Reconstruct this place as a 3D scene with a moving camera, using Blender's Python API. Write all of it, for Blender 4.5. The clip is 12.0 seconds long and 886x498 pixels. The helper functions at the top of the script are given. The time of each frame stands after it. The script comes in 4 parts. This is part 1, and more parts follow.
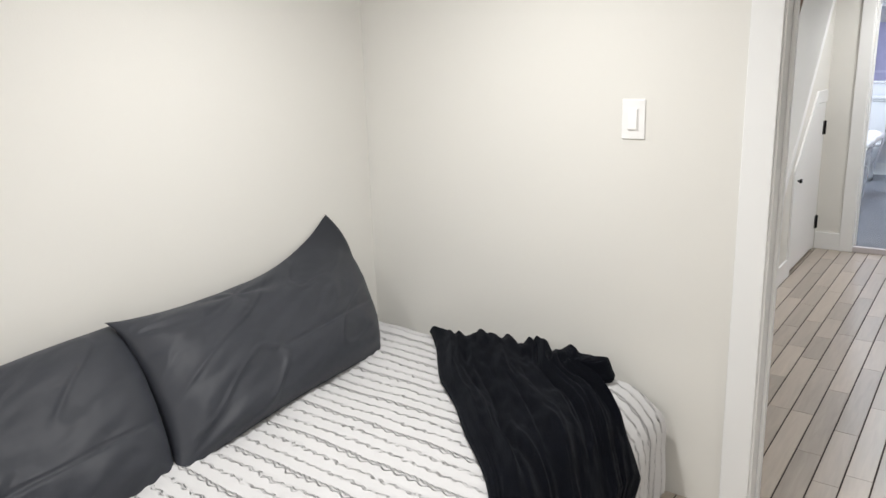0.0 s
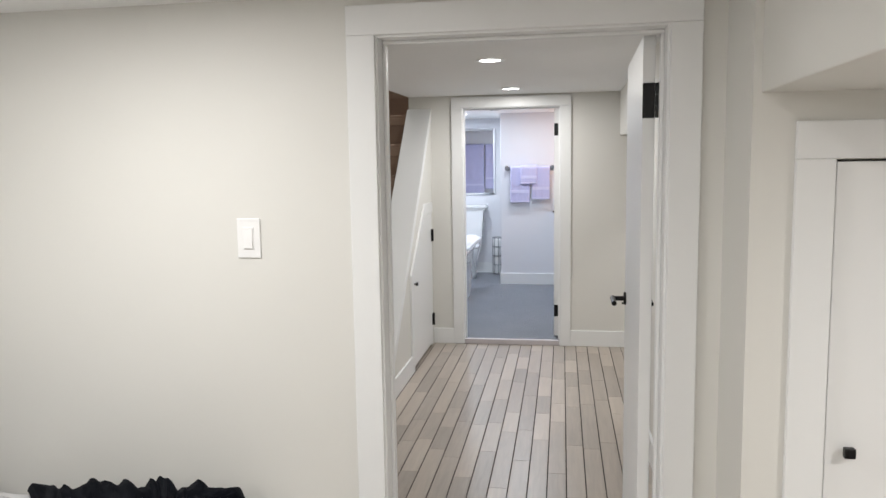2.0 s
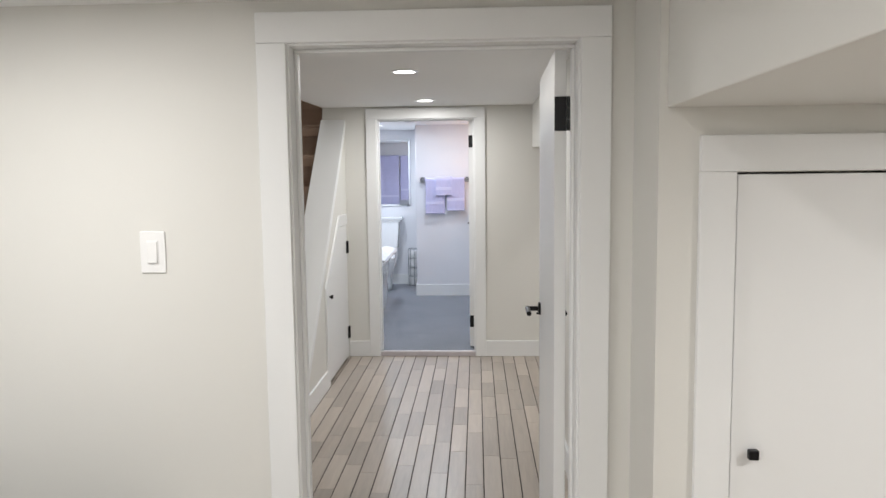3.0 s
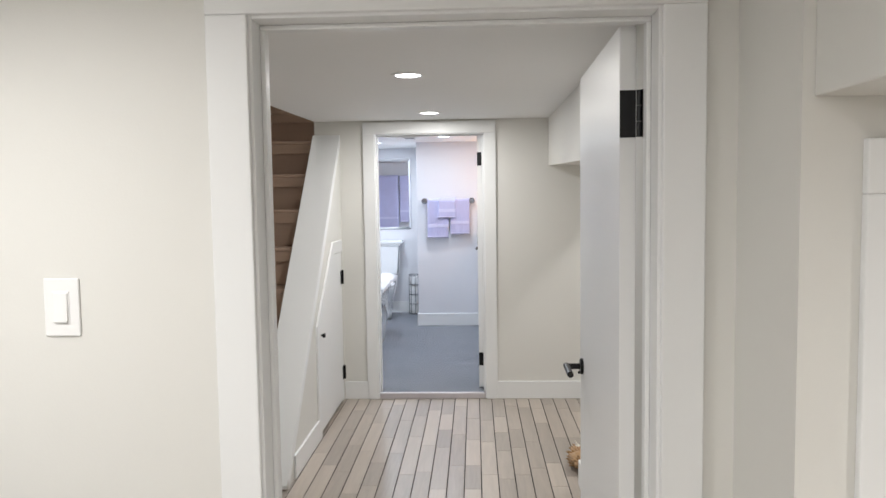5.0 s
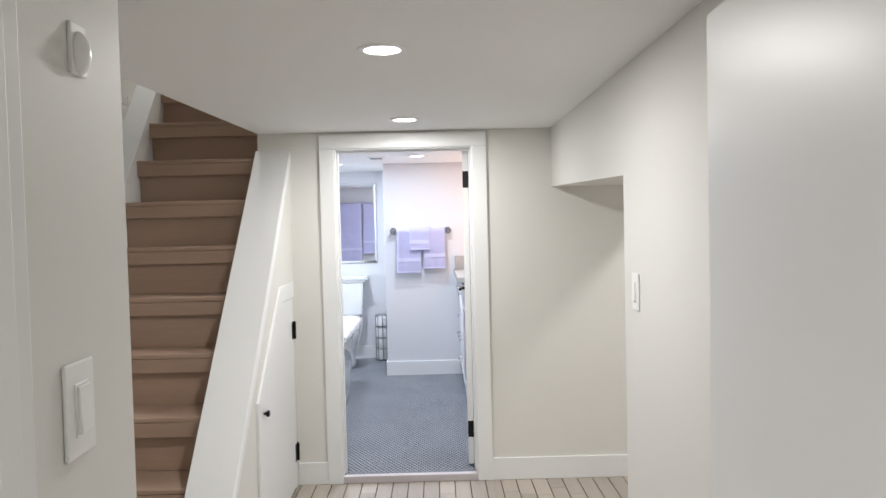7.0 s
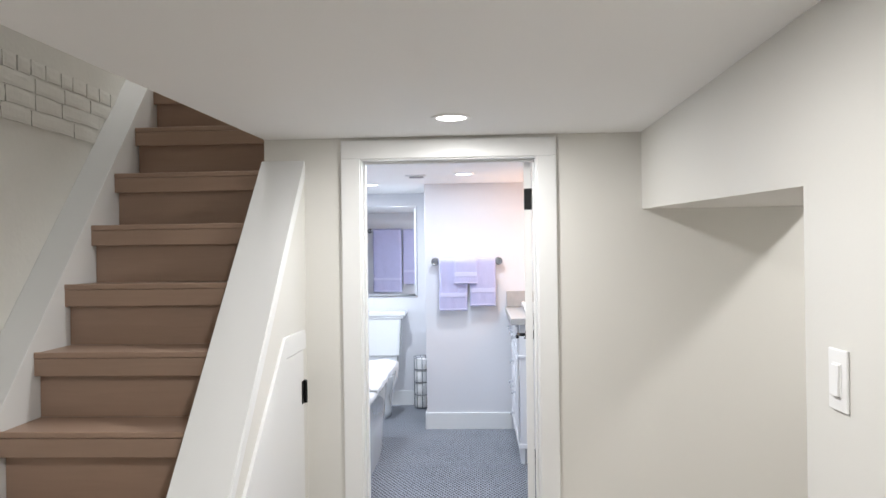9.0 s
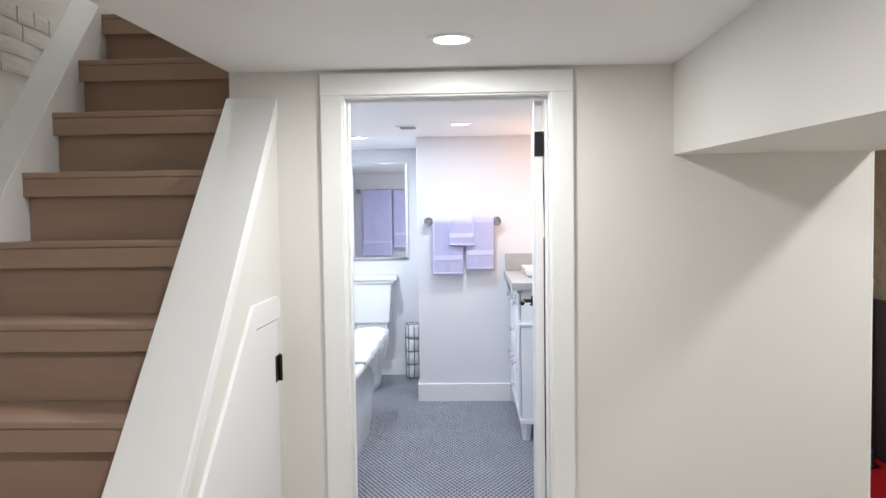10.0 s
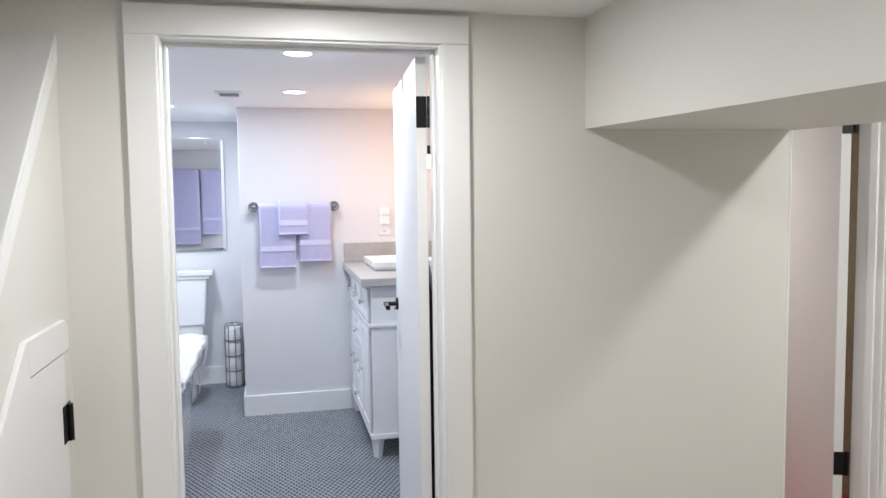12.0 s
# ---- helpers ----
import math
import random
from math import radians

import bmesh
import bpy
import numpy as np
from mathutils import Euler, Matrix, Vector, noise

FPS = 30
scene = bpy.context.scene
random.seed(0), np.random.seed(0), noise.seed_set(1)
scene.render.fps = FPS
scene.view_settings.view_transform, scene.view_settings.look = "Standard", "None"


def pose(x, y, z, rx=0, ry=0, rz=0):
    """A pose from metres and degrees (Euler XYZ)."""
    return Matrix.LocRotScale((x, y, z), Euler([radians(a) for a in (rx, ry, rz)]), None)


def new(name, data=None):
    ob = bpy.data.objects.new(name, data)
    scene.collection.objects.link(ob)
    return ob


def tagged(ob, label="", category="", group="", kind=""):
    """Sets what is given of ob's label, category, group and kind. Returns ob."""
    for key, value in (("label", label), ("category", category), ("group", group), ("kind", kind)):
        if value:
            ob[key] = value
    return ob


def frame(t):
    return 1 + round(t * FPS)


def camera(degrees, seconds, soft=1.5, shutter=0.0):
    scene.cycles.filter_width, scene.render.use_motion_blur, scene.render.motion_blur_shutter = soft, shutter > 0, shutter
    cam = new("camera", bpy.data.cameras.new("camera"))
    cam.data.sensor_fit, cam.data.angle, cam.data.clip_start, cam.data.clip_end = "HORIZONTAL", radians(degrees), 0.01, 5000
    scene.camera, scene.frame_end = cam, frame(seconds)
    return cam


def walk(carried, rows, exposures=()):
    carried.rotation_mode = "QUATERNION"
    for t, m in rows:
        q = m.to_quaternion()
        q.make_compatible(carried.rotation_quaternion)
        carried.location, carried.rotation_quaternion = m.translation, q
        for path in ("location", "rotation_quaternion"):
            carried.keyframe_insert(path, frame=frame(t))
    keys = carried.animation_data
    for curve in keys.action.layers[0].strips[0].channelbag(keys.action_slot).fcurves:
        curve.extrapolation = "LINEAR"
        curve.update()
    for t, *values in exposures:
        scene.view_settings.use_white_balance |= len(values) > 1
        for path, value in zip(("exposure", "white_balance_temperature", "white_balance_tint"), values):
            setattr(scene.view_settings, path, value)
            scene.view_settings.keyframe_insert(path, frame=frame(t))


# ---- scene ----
cam = camera(62.0, 12.0)
METRES, EYE, TILT, LEAN, TURN = 4.2, 1.483, 0.0, 0.0, 36.9
ROWS = [
    (0.0, 0.0, 0.0, 0.0, -0.45, -14.07, 1.81),
    (0.5, -0.0011, -0.0068, 0.0012, -3.55, -11.42, 1.84),
    (1.0, -0.0003, -0.0106, 0.0035, -9.34, -9.22, 1.57),
    (1.5, 0.0126, -0.0009, 0.0056, -20.77, -7.32, 1.04),
    (2.0, 0.0196, 0.0046, 0.0075, -27.77, -6.45, 0.87),
    (2.5, 0.0217, 0.0073, 0.0074, -32.24, -5.99, 0.75),
    (3.0, 0.0227, 0.0096, 0.0075, -34.32, -5.66, 0.67),
    (5.0, 0.0978, 0.1436, 0.0096, -34.46, -4.1, 0.82),
    (5.5, 0.1243, 0.2111, 0.012, -35.42, -3.36, 0.9),
    (6.0, 0.176, 0.2649, 0.0122, -36.25, -2.85, 1.0),
    (6.5, 0.2087, 0.3182, 0.0095, -37.03, -2.49, 1.27),
    (7.0, 0.2293, 0.3769, 0.0124, -37.46, -1.98, 1.36),
    (9.0, 0.3612, 0.5717, 0.0182, -34.11, 0.16, 0.79),
    (9.5, 0.3978, 0.6187, 0.0113, -34.02, -1.01, 0.67),
    (10.0, 0.4205, 0.6707, 0.0071, -34.85, -2.56, 0.78),
    (10.5, 0.4282, 0.7277, 0.011, -36.75, -3.67, 0.81),
    (11.0, 0.4381, 0.7637, 0.0098, -39.58, -4.22, 0.83),
    (11.5, 0.4683, 0.7967, 0.0115, -43.81, -4.26, 0.81),
    (12.0, 0.4816, 0.8256, 0.0117, -49.79, -4.16, 0.74),
]
EXPOSURES = [(0.0, -0.08), (3.0, -0.2), (5.5, -0.05), (6.5, 0.06), (7.0, 0.1), (9.0, 0.14), (10.5, 0.09), (11.0, 0.05), (12.0, -0.08)]
walk(cam, [(t, pose(0, 0, EYE, TILT, LEAN, TURN) @ pose(METRES * x, METRES * y, METRES * z, 90 + pitch, roll, yaw)) for t, x, y, z, yaw, pitch, roll in ROWS], EXPOSURES)

# ---- world and lamps ----
world = bpy.data.worlds.new("world")
scene.world = world
world.use_nodes = True
world.node_tree.nodes["Background"].inputs[0].default_value = (0.9, 0.95, 1.0, 1)
world.node_tree.nodes["Background"].inputs[1].default_value = 0.02

HALL_Z, BED_Z, BATH_Z, BATH_F = 2.085, 2.035, 2.135, 0.04
WARM, COOL, BULB = (1.0, 0.985, 0.96), (0.80, 0.89, 1.0), (1.0, 0.52, 0.22)
# name, x, y, ceiling, watts, colour
DOWNLIGHTS = [
    ("hall", -0.335, 4.17, HALL_Z, 15, WARM), ("hall", -0.33, 5.72, HALL_Z, 11, WARM), ("passage", 1.60, 5.35, HALL_Z, 12.5, WARM),
    ("bath", -0.35, 7.17, BATH_Z, 16.5, COOL), ("bath", -0.335, 8.33, BATH_Z, 9.5, COOL), ("bath", -1.14, 9.08, BATH_Z, 20, COOL),
    ("bedroom", -1.15, 1.38, BED_Z, 19, WARM), ("bedroom", -1.15, -1.0, BED_Z, 27, WARM), ("bedroom", 0.05, -0.2, BED_Z, 21, WARM), ("bedroom", 1.45, 0.95, 1.68, 14, WARM),
    # the stairwell light is an unseen addition that brightens the stairs
    ("stairwell", -1.55, 7.0, 4.3, 14, WARM), ("utility room", 1.02, 7.5, 2.1, 17, (1.0, 0.93, 0.84)),
]


# ---- materials ----
def material(name, base, rough=0.5, metal=0.0, spread=0.06, scale=6.0, grain=120.0, bump=0.05, sheen=0.0, coat=0.0, spec=0.5):
    """A surface with slow stains, fine grain and a little relief."""
    m = bpy.data.materials.new(name)
    m.use_nodes = True
    n, l = m.node_tree.nodes, m.node_tree.links
    b = n["Principled BSDF"]
    tc = n.new("ShaderNodeTexCoord")
    big, fine = n.new("ShaderNodeTexNoise"), n.new("ShaderNodeTexNoise")
    big.inputs["Scale"].default_value, big.inputs["Detail"].default_value = scale, 4
    fine.inputs["Scale"].default_value, fine.inputs["Detail"].default_value = grain, 3
    for t in (big, fine):
        l.new(tc.outputs["Object"], t.inputs["Vector"])
    mix = n.new("ShaderNodeMix")
    mix.data_type = "RGBA"
    mix.inputs[6].default_value = (*[max(0, c * (1 - spread)) for c in base], 1)
    mix.inputs[7].default_value = (*[min(1, c * (1 + spread)) for c in base], 1)
    add = n.new("ShaderNodeMath")
    add.operation = "MULTIPLY_ADD"
    add.inputs[1].default_value, add.inputs[2].default_value = 0.35, 0.0
    l.new(fine.outputs["Fac"], add.inputs[0])
    tot = n.new("ShaderNodeMath")
    tot.operation = "MULTIPLY_ADD"
    tot.inputs[1].default_value = 0.65
    l.new(big.outputs["Fac"], tot.inputs[0])
    l.new(add.outputs[0], tot.inputs[2])
    l.new(tot.outputs[0], mix.inputs[0])
    l.new(mix.outputs[2], b.inputs["Base Color"])
    rr = n.new("ShaderNodeMapRange")
    rr.inputs["To Min"].default_value, rr.inputs["To Max"].default_value = rough - min(0.06, rough * 0.25), rough + min(0.06, rough * 0.25)
    l.new(big.outputs["Fac"], rr.inputs["Value"])
    l.new(rr.outputs[0], b.inputs["Roughness"])
    b.inputs["Metallic"].default_value, b.inputs["Specular IOR Level"].default_value = metal, spec
    if sheen:
        b.inputs["Sheen Weight"].default_value, b.inputs["Sheen Tint"].default_value = sheen, (0.75, 0.85, 1.0, 1)
    if coat:
        b.inputs["Coat Weight"].default_value = coat
    if bump:
        bp = n.new("ShaderNodeBump")
        bp.inputs["Strength"].default_value, bp.inputs["Distance"].default_value = bump, 0.004
        l.new(fine.outputs["Fac"], bp.inputs["Height"])
        l.new(bp.outputs[0], b.inputs["Normal"])
    return m


def wood(name, light, dark, rough=0.45, stretch=(14, 1.2, 14), vary=0.5, lift=-0.02):
    """Plank wood whose tone differs from piece to piece, with long grain along y."""
    m = bpy.data.materials.new(name)
    m.use_nodes = True
    n, l = m.node_tree.nodes, m.node_tree.links
    b = n["Principled BSDF"]
    tc, mp, oi = n.new("ShaderNodeTexCoord"), n.new("ShaderNodeMapping"), n.new("ShaderNodeObjectInfo")
    mp.inputs["Scale"].default_value = stretch
    shift = n.new("ShaderNodeVectorMath")
    shift.operation = "SCALE"
    shift.inputs[0].default_value = (37, 91, 53)
    l.new(oi.outputs["Random"], shift.inputs["Scale"])
    l.new(tc.outputs["Object"], mp.inputs["Vector"])
    l.new(shift.outputs[0], mp.inputs["Location"])
    g, s = n.new("ShaderNodeTexNoise"), n.new("ShaderNodeTexNoise")
    g.inputs["Scale"].default_value, g.inputs["Detail"].default_value, g.inputs["Distortion"].default_value = 4, 8, 0.6
    s.inputs["Scale"].default_value, s.inputs["Detail"].default_value = 0.7, 2
    l.new(mp.outputs[0], g.inputs["Vector"])
    l.new(mp.outputs[0], s.inputs["Vector"])
    a = n.new("ShaderNodeMath")
    a.operation = "MULTIPLY_ADD"
    a.inputs[1].default_value = vary
    l.new(oi.outputs["Random"], a.inputs[0])
    k = n.new("ShaderNodeMath")
    k.operation = "MULTIPLY_ADD"
    k.inputs[1].default_value, k.inputs[2].default_value = 0.45, lift
    l.new(g.outputs["Fac"], k.inputs[0])
    l.new(k.outputs[0], a.inputs[2])
    a2 = n.new("ShaderNodeMath")
    a2.operation = "MULTIPLY_ADD"
    a2.inputs[1].default_value = 0.3
    l.new(s.outputs["Fac"], a2.inputs[0])
    l.new(a.outputs[0], a2.inputs[2])
    ramp = n.new("ShaderNodeMix")
    ramp.data_type = "RGBA"
    ramp.inputs[6].default_value, ramp.inputs[7].default_value = (*dark, 1), (*light, 1)
    l.new(a2.outputs[0], ramp.inputs[0])
    l.new(ramp.outputs[2], b.inputs["Base Color"])
    rr = n.new("ShaderNodeMapRange")
    rr.inputs["To Min"].default_value, rr.inputs["To Max"].default_value = rough - 0.08, rough + 0.1
    l.new(g.outputs["Fac"], rr.inputs["Value"])
    l.new(rr.outputs[0], b.inputs["Roughness"])
    bp = n.new("ShaderNodeBump")
    bp.inputs["Strength"].default_value, bp.inputs["Distance"].default_value = 0.15, 0.002
    l.new(g.outputs["Fac"], bp.inputs["Height"])
    l.new(bp.outputs[0], b.inputs["Normal"])
    return m


def glow(name, colour, strength):
    m = bpy.data.materials.new(name)
    m.use_nodes = True
    b = m.node_tree.nodes["Principled BSDF"]
    b.inputs["Base Color"].default_value = (0.8, 0.8, 0.8, 1)
    b.inputs["Emission Color"].default_value = (*colour, 1)
    b.inputs["Emission Strength"].default_value = strength
    return m


PAINT = material("greige wall paint", (0.737, 0.729, 0.697), 0.55, spread=0.02, scale=2.5, grain=160, bump=0.05)
CEILING = material("flat ceiling paint", (0.89, 0.89, 0.89), 0.7, spread=0.015, scale=2, grain=140, bump=0.05)
TRIM = material("white semigloss trim paint", (0.825, 0.834, 0.838), 0.4, spread=0.01, scale=5, grain=90, bump=0.0)
DOOR_PAINT = material("white satin door paint", (0.82, 0.825, 0.828), 0.38, spread=0.006, scale=1.5, grain=70, bump=0.0)
BATH_PAINT = material("pale bathroom wall paint", (0.745, 0.75, 0.785), 0.5, spread=0.02, scale=2.5, grain=160, bump=0.05)
PLASTER = material("painted old plaster", (0.74, 0.73, 0.69), 0.6, spread=0.05, scale=9, grain=45, bump=0.35)
BLACK = material("matt black metal", (0.012, 0.012, 0.013), 0.38, metal=0.6, spread=0.2, bump=0.02)
CHROME = material("polished chrome", (0.75, 0.76, 0.78), 0.08, metal=1.0, spread=0.03, bump=0.0)
# chrome again, its base colour lowered to paint in dark reflections
DARKENED_CHROME = material("chrome with dark reflections in its colour", (0.42, 0.43, 0.45), 0.12, metal=1.0, spread=0.05, bump=0.0)
PLASTIC = material("white plastic", (0.87, 0.87, 0.87), 0.3, spread=0.01, bump=0.0)
PORCELAIN = material("white porcelain", (0.85, 0.86, 0.87), 0.1, spread=0.01, bump=0.0, coat=0.5)
CABINET = material("white cabinet paint", (0.80, 0.81, 0.84), 0.3, spread=0.015, bump=0.02)
STONE_TOP = material("grey stone worktop", (0.45, 0.44, 0.43), 0.3, spread=0.25, scale=25, grain=200, bump=0.02)
TOWEL = material("lavender terry cloth", (0.515, 0.51, 0.745), 0.95, spread=0.1, scale=12, grain=420, bump=0.9, sheen=0.4)
TOWEL_BAND = material("lavender woven border", (0.62, 0.615, 0.82), 0.8, spread=0.05, scale=30, grain=250, bump=0.4, sheen=0.2)
WHITE_TOWEL = material("white terry cloth", (0.82, 0.83, 0.85), 0.95, spread=0.05, scale=12, grain=420, bump=0.9, sheen=0.3)
PAPER = material("white tissue paper", (0.87, 0.87, 0.87), 0.95, spread=0.03, grain=200, bump=0.2)
TILE = material("slate blue mosaic tile", (0.34, 0.36, 0.41), 0.2, spread=0.25, scale=3, grain=60, bump=0.02)
GROUT = material("dark grey grout", (0.03, 0.034, 0.042), 0.8, spread=0.1, scale=8, grain=150, bump=0.2)
JOINT = material("dark plank joint", (0.035, 0.028, 0.024), 0.8, spread=0.2)
PLANK = wood("weathered grey oak plank", (0.53, 0.463, 0.398), (0.155, 0.134, 0.12), 0.33, vary=0.44, lift=0.08)
STEP = wood("taupe stair cladding", (0.485, 0.338, 0.254), (0.335, 0.232, 0.176), 0.45, stretch=(1.2, 14, 14), vary=0.25)
PILLOWCASE = material("charcoal cotton sateen", (0.033, 0.036, 0.045), 0.5, spread=0.10, scale=5, grain=600, bump=0.15, sheen=0.04, spec=0.28)
VELVET = material("black plush fleece", (0.0024, 0.003, 0.0055), 0.9, spread=0.6, scale=18, grain=200, bump=0.8, sheen=0.028, spec=0.09)
RED_FLOOR = material("red floor paint", (0.42, 0.012, 0.016), 0.35, spread=0.15, scale=4, grain=50, bump=0.1)
# near-black for dark boards; on ceiling, slots and vent it paints shade
DARK = material("near-black board and painted shade", (0.02, 0.02, 0.022), 0.8, spread=0.3, bump=0.1)
RUBBLE = material("rough fieldstone", (0.24, 0.19, 0.13), 0.9, spread=0.6, scale=9, grain=35, bump=0.9)
SILL = material("pale lilac grey stone", (0.56, 0.52, 0.54), 0.4, spread=0.12, scale=20)
MIRROR = material("silvered mirror", (0.9, 0.91, 0.92), 0.004, metal=1.0, spread=0.0, bump=0.0)
PALE_WOOD = material("pale broom handle wood", (0.55, 0.45, 0.33), 0.5, spread=0.1, scale=10)
BRICK = material("white painted brick", (0.76, 0.75, 0.71), 0.55, spread=0.06, scale=12, grain=60, bump=0.4)
LED = glow("warm led diffuser", WARM, 9.0)
LED_COOL = glow("cool led diffuser", COOL, 9.0)
HOT = glow("amber glass bulb", BULB, 12.0)


def knit(name):
    """White bedspread cotton with grey braided rows."""
    m = bpy.data.materials.new(name)
    m.use_nodes = True
    n, l = m.node_tree.nodes, m.node_tree.links
    b = n["Principled BSDF"]
    tc = n.new("ShaderNodeTexCoord")
    sep = n.new("ShaderNodeSeparateXYZ")
    l.new(tc.outputs["UV"], sep.inputs[0])

    def op(kind, a, c=None, d=None):
        k = n.new("ShaderNodeMath")
        k.operation = kind
        for i, v in enumerate((a, c, d)):
            if v is None:
                continue
            if isinstance(v, (int, float)):
                k.inputs[i].default_value = v
            else:
                l.new(v, k.inputs[i])
        return k.outputs[0]

    nz = n.new("ShaderNodeTexNoise")
    nz.inputs["Scale"].default_value, nz.inputs["Detail"].default_value = 14, 3
    l.new(tc.outputs["UV"], nz.inputs["Vector"])
    wig = op("MULTIPLY", op("SINE", op("MULTIPLY", sep.outputs[0], 150.0)), 0.0042)
    wob = op("MULTIPLY_ADD", nz.outputs["Fac"], 0.026, -0.013)
    v = op("ADD", sep.outputs[1], wob)
    lines = None
    gap = n.new("ShaderNodeTexNoise")
    gap.inputs["Scale"].default_value, gap.inputs["Detail"].default_value = 60, 2
    l.new(tc.outputs["UV"], gap.inputs["Vector"])
    dash = op("MINIMUM", op("MAXIMUM", op("MULTIPLY_ADD", gap.outputs["Fac"], 5.0, -1.9), 0.0), 1.0)
    # every third row is a close braid, those between are single broken scallops
    for shift, sign, broken in ((0.0, 1, 0), (0.0, -1, 0), (0.013, 1, 0), (0.054, 1, 1), (0.061, 1, 1), (0.104, -1, 1), (0.111, -1, 1)):
        y = op("MULTIPLY_ADD", wig, sign, op("ADD", v, shift))
        d = op("ABSOLUTE", op("SUBTRACT", op("FRACT", op("MULTIPLY", y, 1 / 0.156)), 0.5))
        s = op("MAXIMUM", op("SUBTRACT", 1.0, op("MULTIPLY", d, 52.0)), 0.0)
        s = op("MULTIPLY", s, dash) if broken else s
        lines = s if lines is None else op("MAXIMUM", lines, s)
    lines = op("MULTIPLY", lines, op("MULTIPLY_ADD", gap.outputs["Fac"], 2.2, -0.35))
    mix = n.new("ShaderNodeMix")
    mix.data_type = "RGBA"
    mix.inputs[6].default_value, mix.inputs[7].default_value = (0.60, 0.60, 0.612, 1), (0.33, 0.33, 0.345, 1)
    l.new(lines, mix.inputs[0])
    l.new(mix.outputs[2], b.inputs["Base Color"])
    b.inputs["Roughness"].default_value = 0.95
    bp = n.new("ShaderNodeBump")
    bp.inputs["Strength"].default_value, bp.inputs["Distance"].default_value = 1.0, 0.010
    l.new(op("SUBTRACT", op("MULTIPLY", nz.outputs["Fac"], 0.6), lines), bp.inputs["Height"])
    l.new(bp.outputs[0], b.inputs["Normal"])
    return m


BEDSPREAD = knit("white braided cotton bedspread")


# ---- building helpers ----
def mesh_of(name, bm, mat, smooth=False):
    me = bpy.data.meshes.new(name)
    if smooth:
        for f in bm.faces:
            f.smooth = True
    bm.to_mesh(me)
    bm.free()
    me.materials.append(mat)
    return me


def box(bm, x0, x1, y0, y1, z0, z1, bevel=0.0, seg=2):
    made = bmesh.ops.create_cube(bm, size=1)["verts"]
    for v in made:
        v.co = Vector(((x0 + x1) / 2 + v.co.x * (x1 - x0), (y0 + y1) / 2 + v.co.y * (y1 - y0), (z0 + z1) / 2 + v.co.z * (z1 - z0)))
    if bevel:
        edges = {e for v in made for e in v.link_edges}
        bmesh.ops.bevel(bm, geom=list(edges), offset=bevel, segments=seg, profile=0.5, affect="EDGES")
    return bm


def boxes(*all_boxes, bevel=0.0):
    bm = bmesh.new()
    for b in all_boxes:
        box(bm, *b, bevel=bevel)
    return bm


def prism(points, axis, a, b, bevel=0.0):
    """An outline in the plane across axis ('x': points are y, z; 'y': x, z; 'z': x, y), drawn out from a to b."""
    bm = bmesh.new()

    def at(p, d):
        return {"x": (d, p[0], p[1]), "y": (p[0], d, p[1]), "z": (p[0], p[1], d)}[axis]

    lo, hi = [bm.verts.new(at(p, a)) for p in points], [bm.verts.new(at(p, b)) for p in points]
    bm.faces.new(lo)
    bm.faces.new(hi[::-1])
    for i in range(len(points)):
        j = (i + 1) % len(points)
        bm.faces.new((lo[j], lo[i], hi[i], hi[j]))
    bmesh.ops.recalc_face_normals(bm, faces=bm.faces)
    if bevel:
        bmesh.ops.bevel(bm, geom=list(bm.edges), offset=bevel, segments=2, profile=0.5, affect="EDGES")
    return bm


def tube(bm, p, q, r, seg=16, r2=None):
    """A round bar from p to q."""
    p, q = Vector(p), Vector(q)
    m = Matrix.Translation((p + q) / 2) @ (q - p).to_track_quat("Z", "Y").to_matrix().to_4x4()
    bmesh.ops.create_cone(bm, cap_ends=True, segments=seg, radius1=r, radius2=r if r2 is None else r2, depth=(q - p).length, matrix=m)
    return bm


def lathe(profile, seg=32, centre=(0, 0, 0), axis=(0, 0, 1)):
    """A turned shape from (radius, height) pairs."""
    bm = bmesh.new()
    m = Matrix.Translation(centre) @ Vector(axis).to_track_quat("Z", "Y").to_matrix().to_4x4()
    rings = [[bm.verts.new(m @ Vector((r * math.cos(2 * math.pi * i / seg), r * math.sin(2 * math.pi * i / seg), h))) for i in range(seg)] for r, h in profile]
    for a, b in zip(rings, rings[1:]):
        for i in range(seg):
            j = (i + 1) % seg
            bm.faces.new((a[i], a[j], b[j], b[i]))
    for ring, flip in ((rings[0], True), (rings[-1], False)):
        bm.faces.new(ring[::-1] if flip else ring)
    return bm


def thing(name, x, y, z, label, category, group=""):
    ob = new(name)
    ob.empty_display_size = 0.1
    ob.location = (x, y, z)
    return tagged(ob, label, category, group)


def part(name, bm, mat, parent, label="", smooth=False):
    """Links a bmesh, built in world places, as one mesh under its parent."""
    ob = new(name, mesh_of(name, bm, mat, smooth))
    ob.parent = parent
    top = parent
    place = Vector((0, 0, 0))
    while top:
        place += top.location
        top = top.parent
    ob.data.transform(Matrix.Translation(-place))
    return tagged(ob, label) if label else ob


def solid(name, bm, mat, label, category, smooth=False, kind="", group=""):
    """A thing that is one mesh."""
    return tagged(new(name, mesh_of(name, bm, mat, smooth)), label, category, group, kind)


def structure(name, bm, mat, label, category, smooth=False):
    return solid(name, bm, mat, label, category, smooth, "structure")


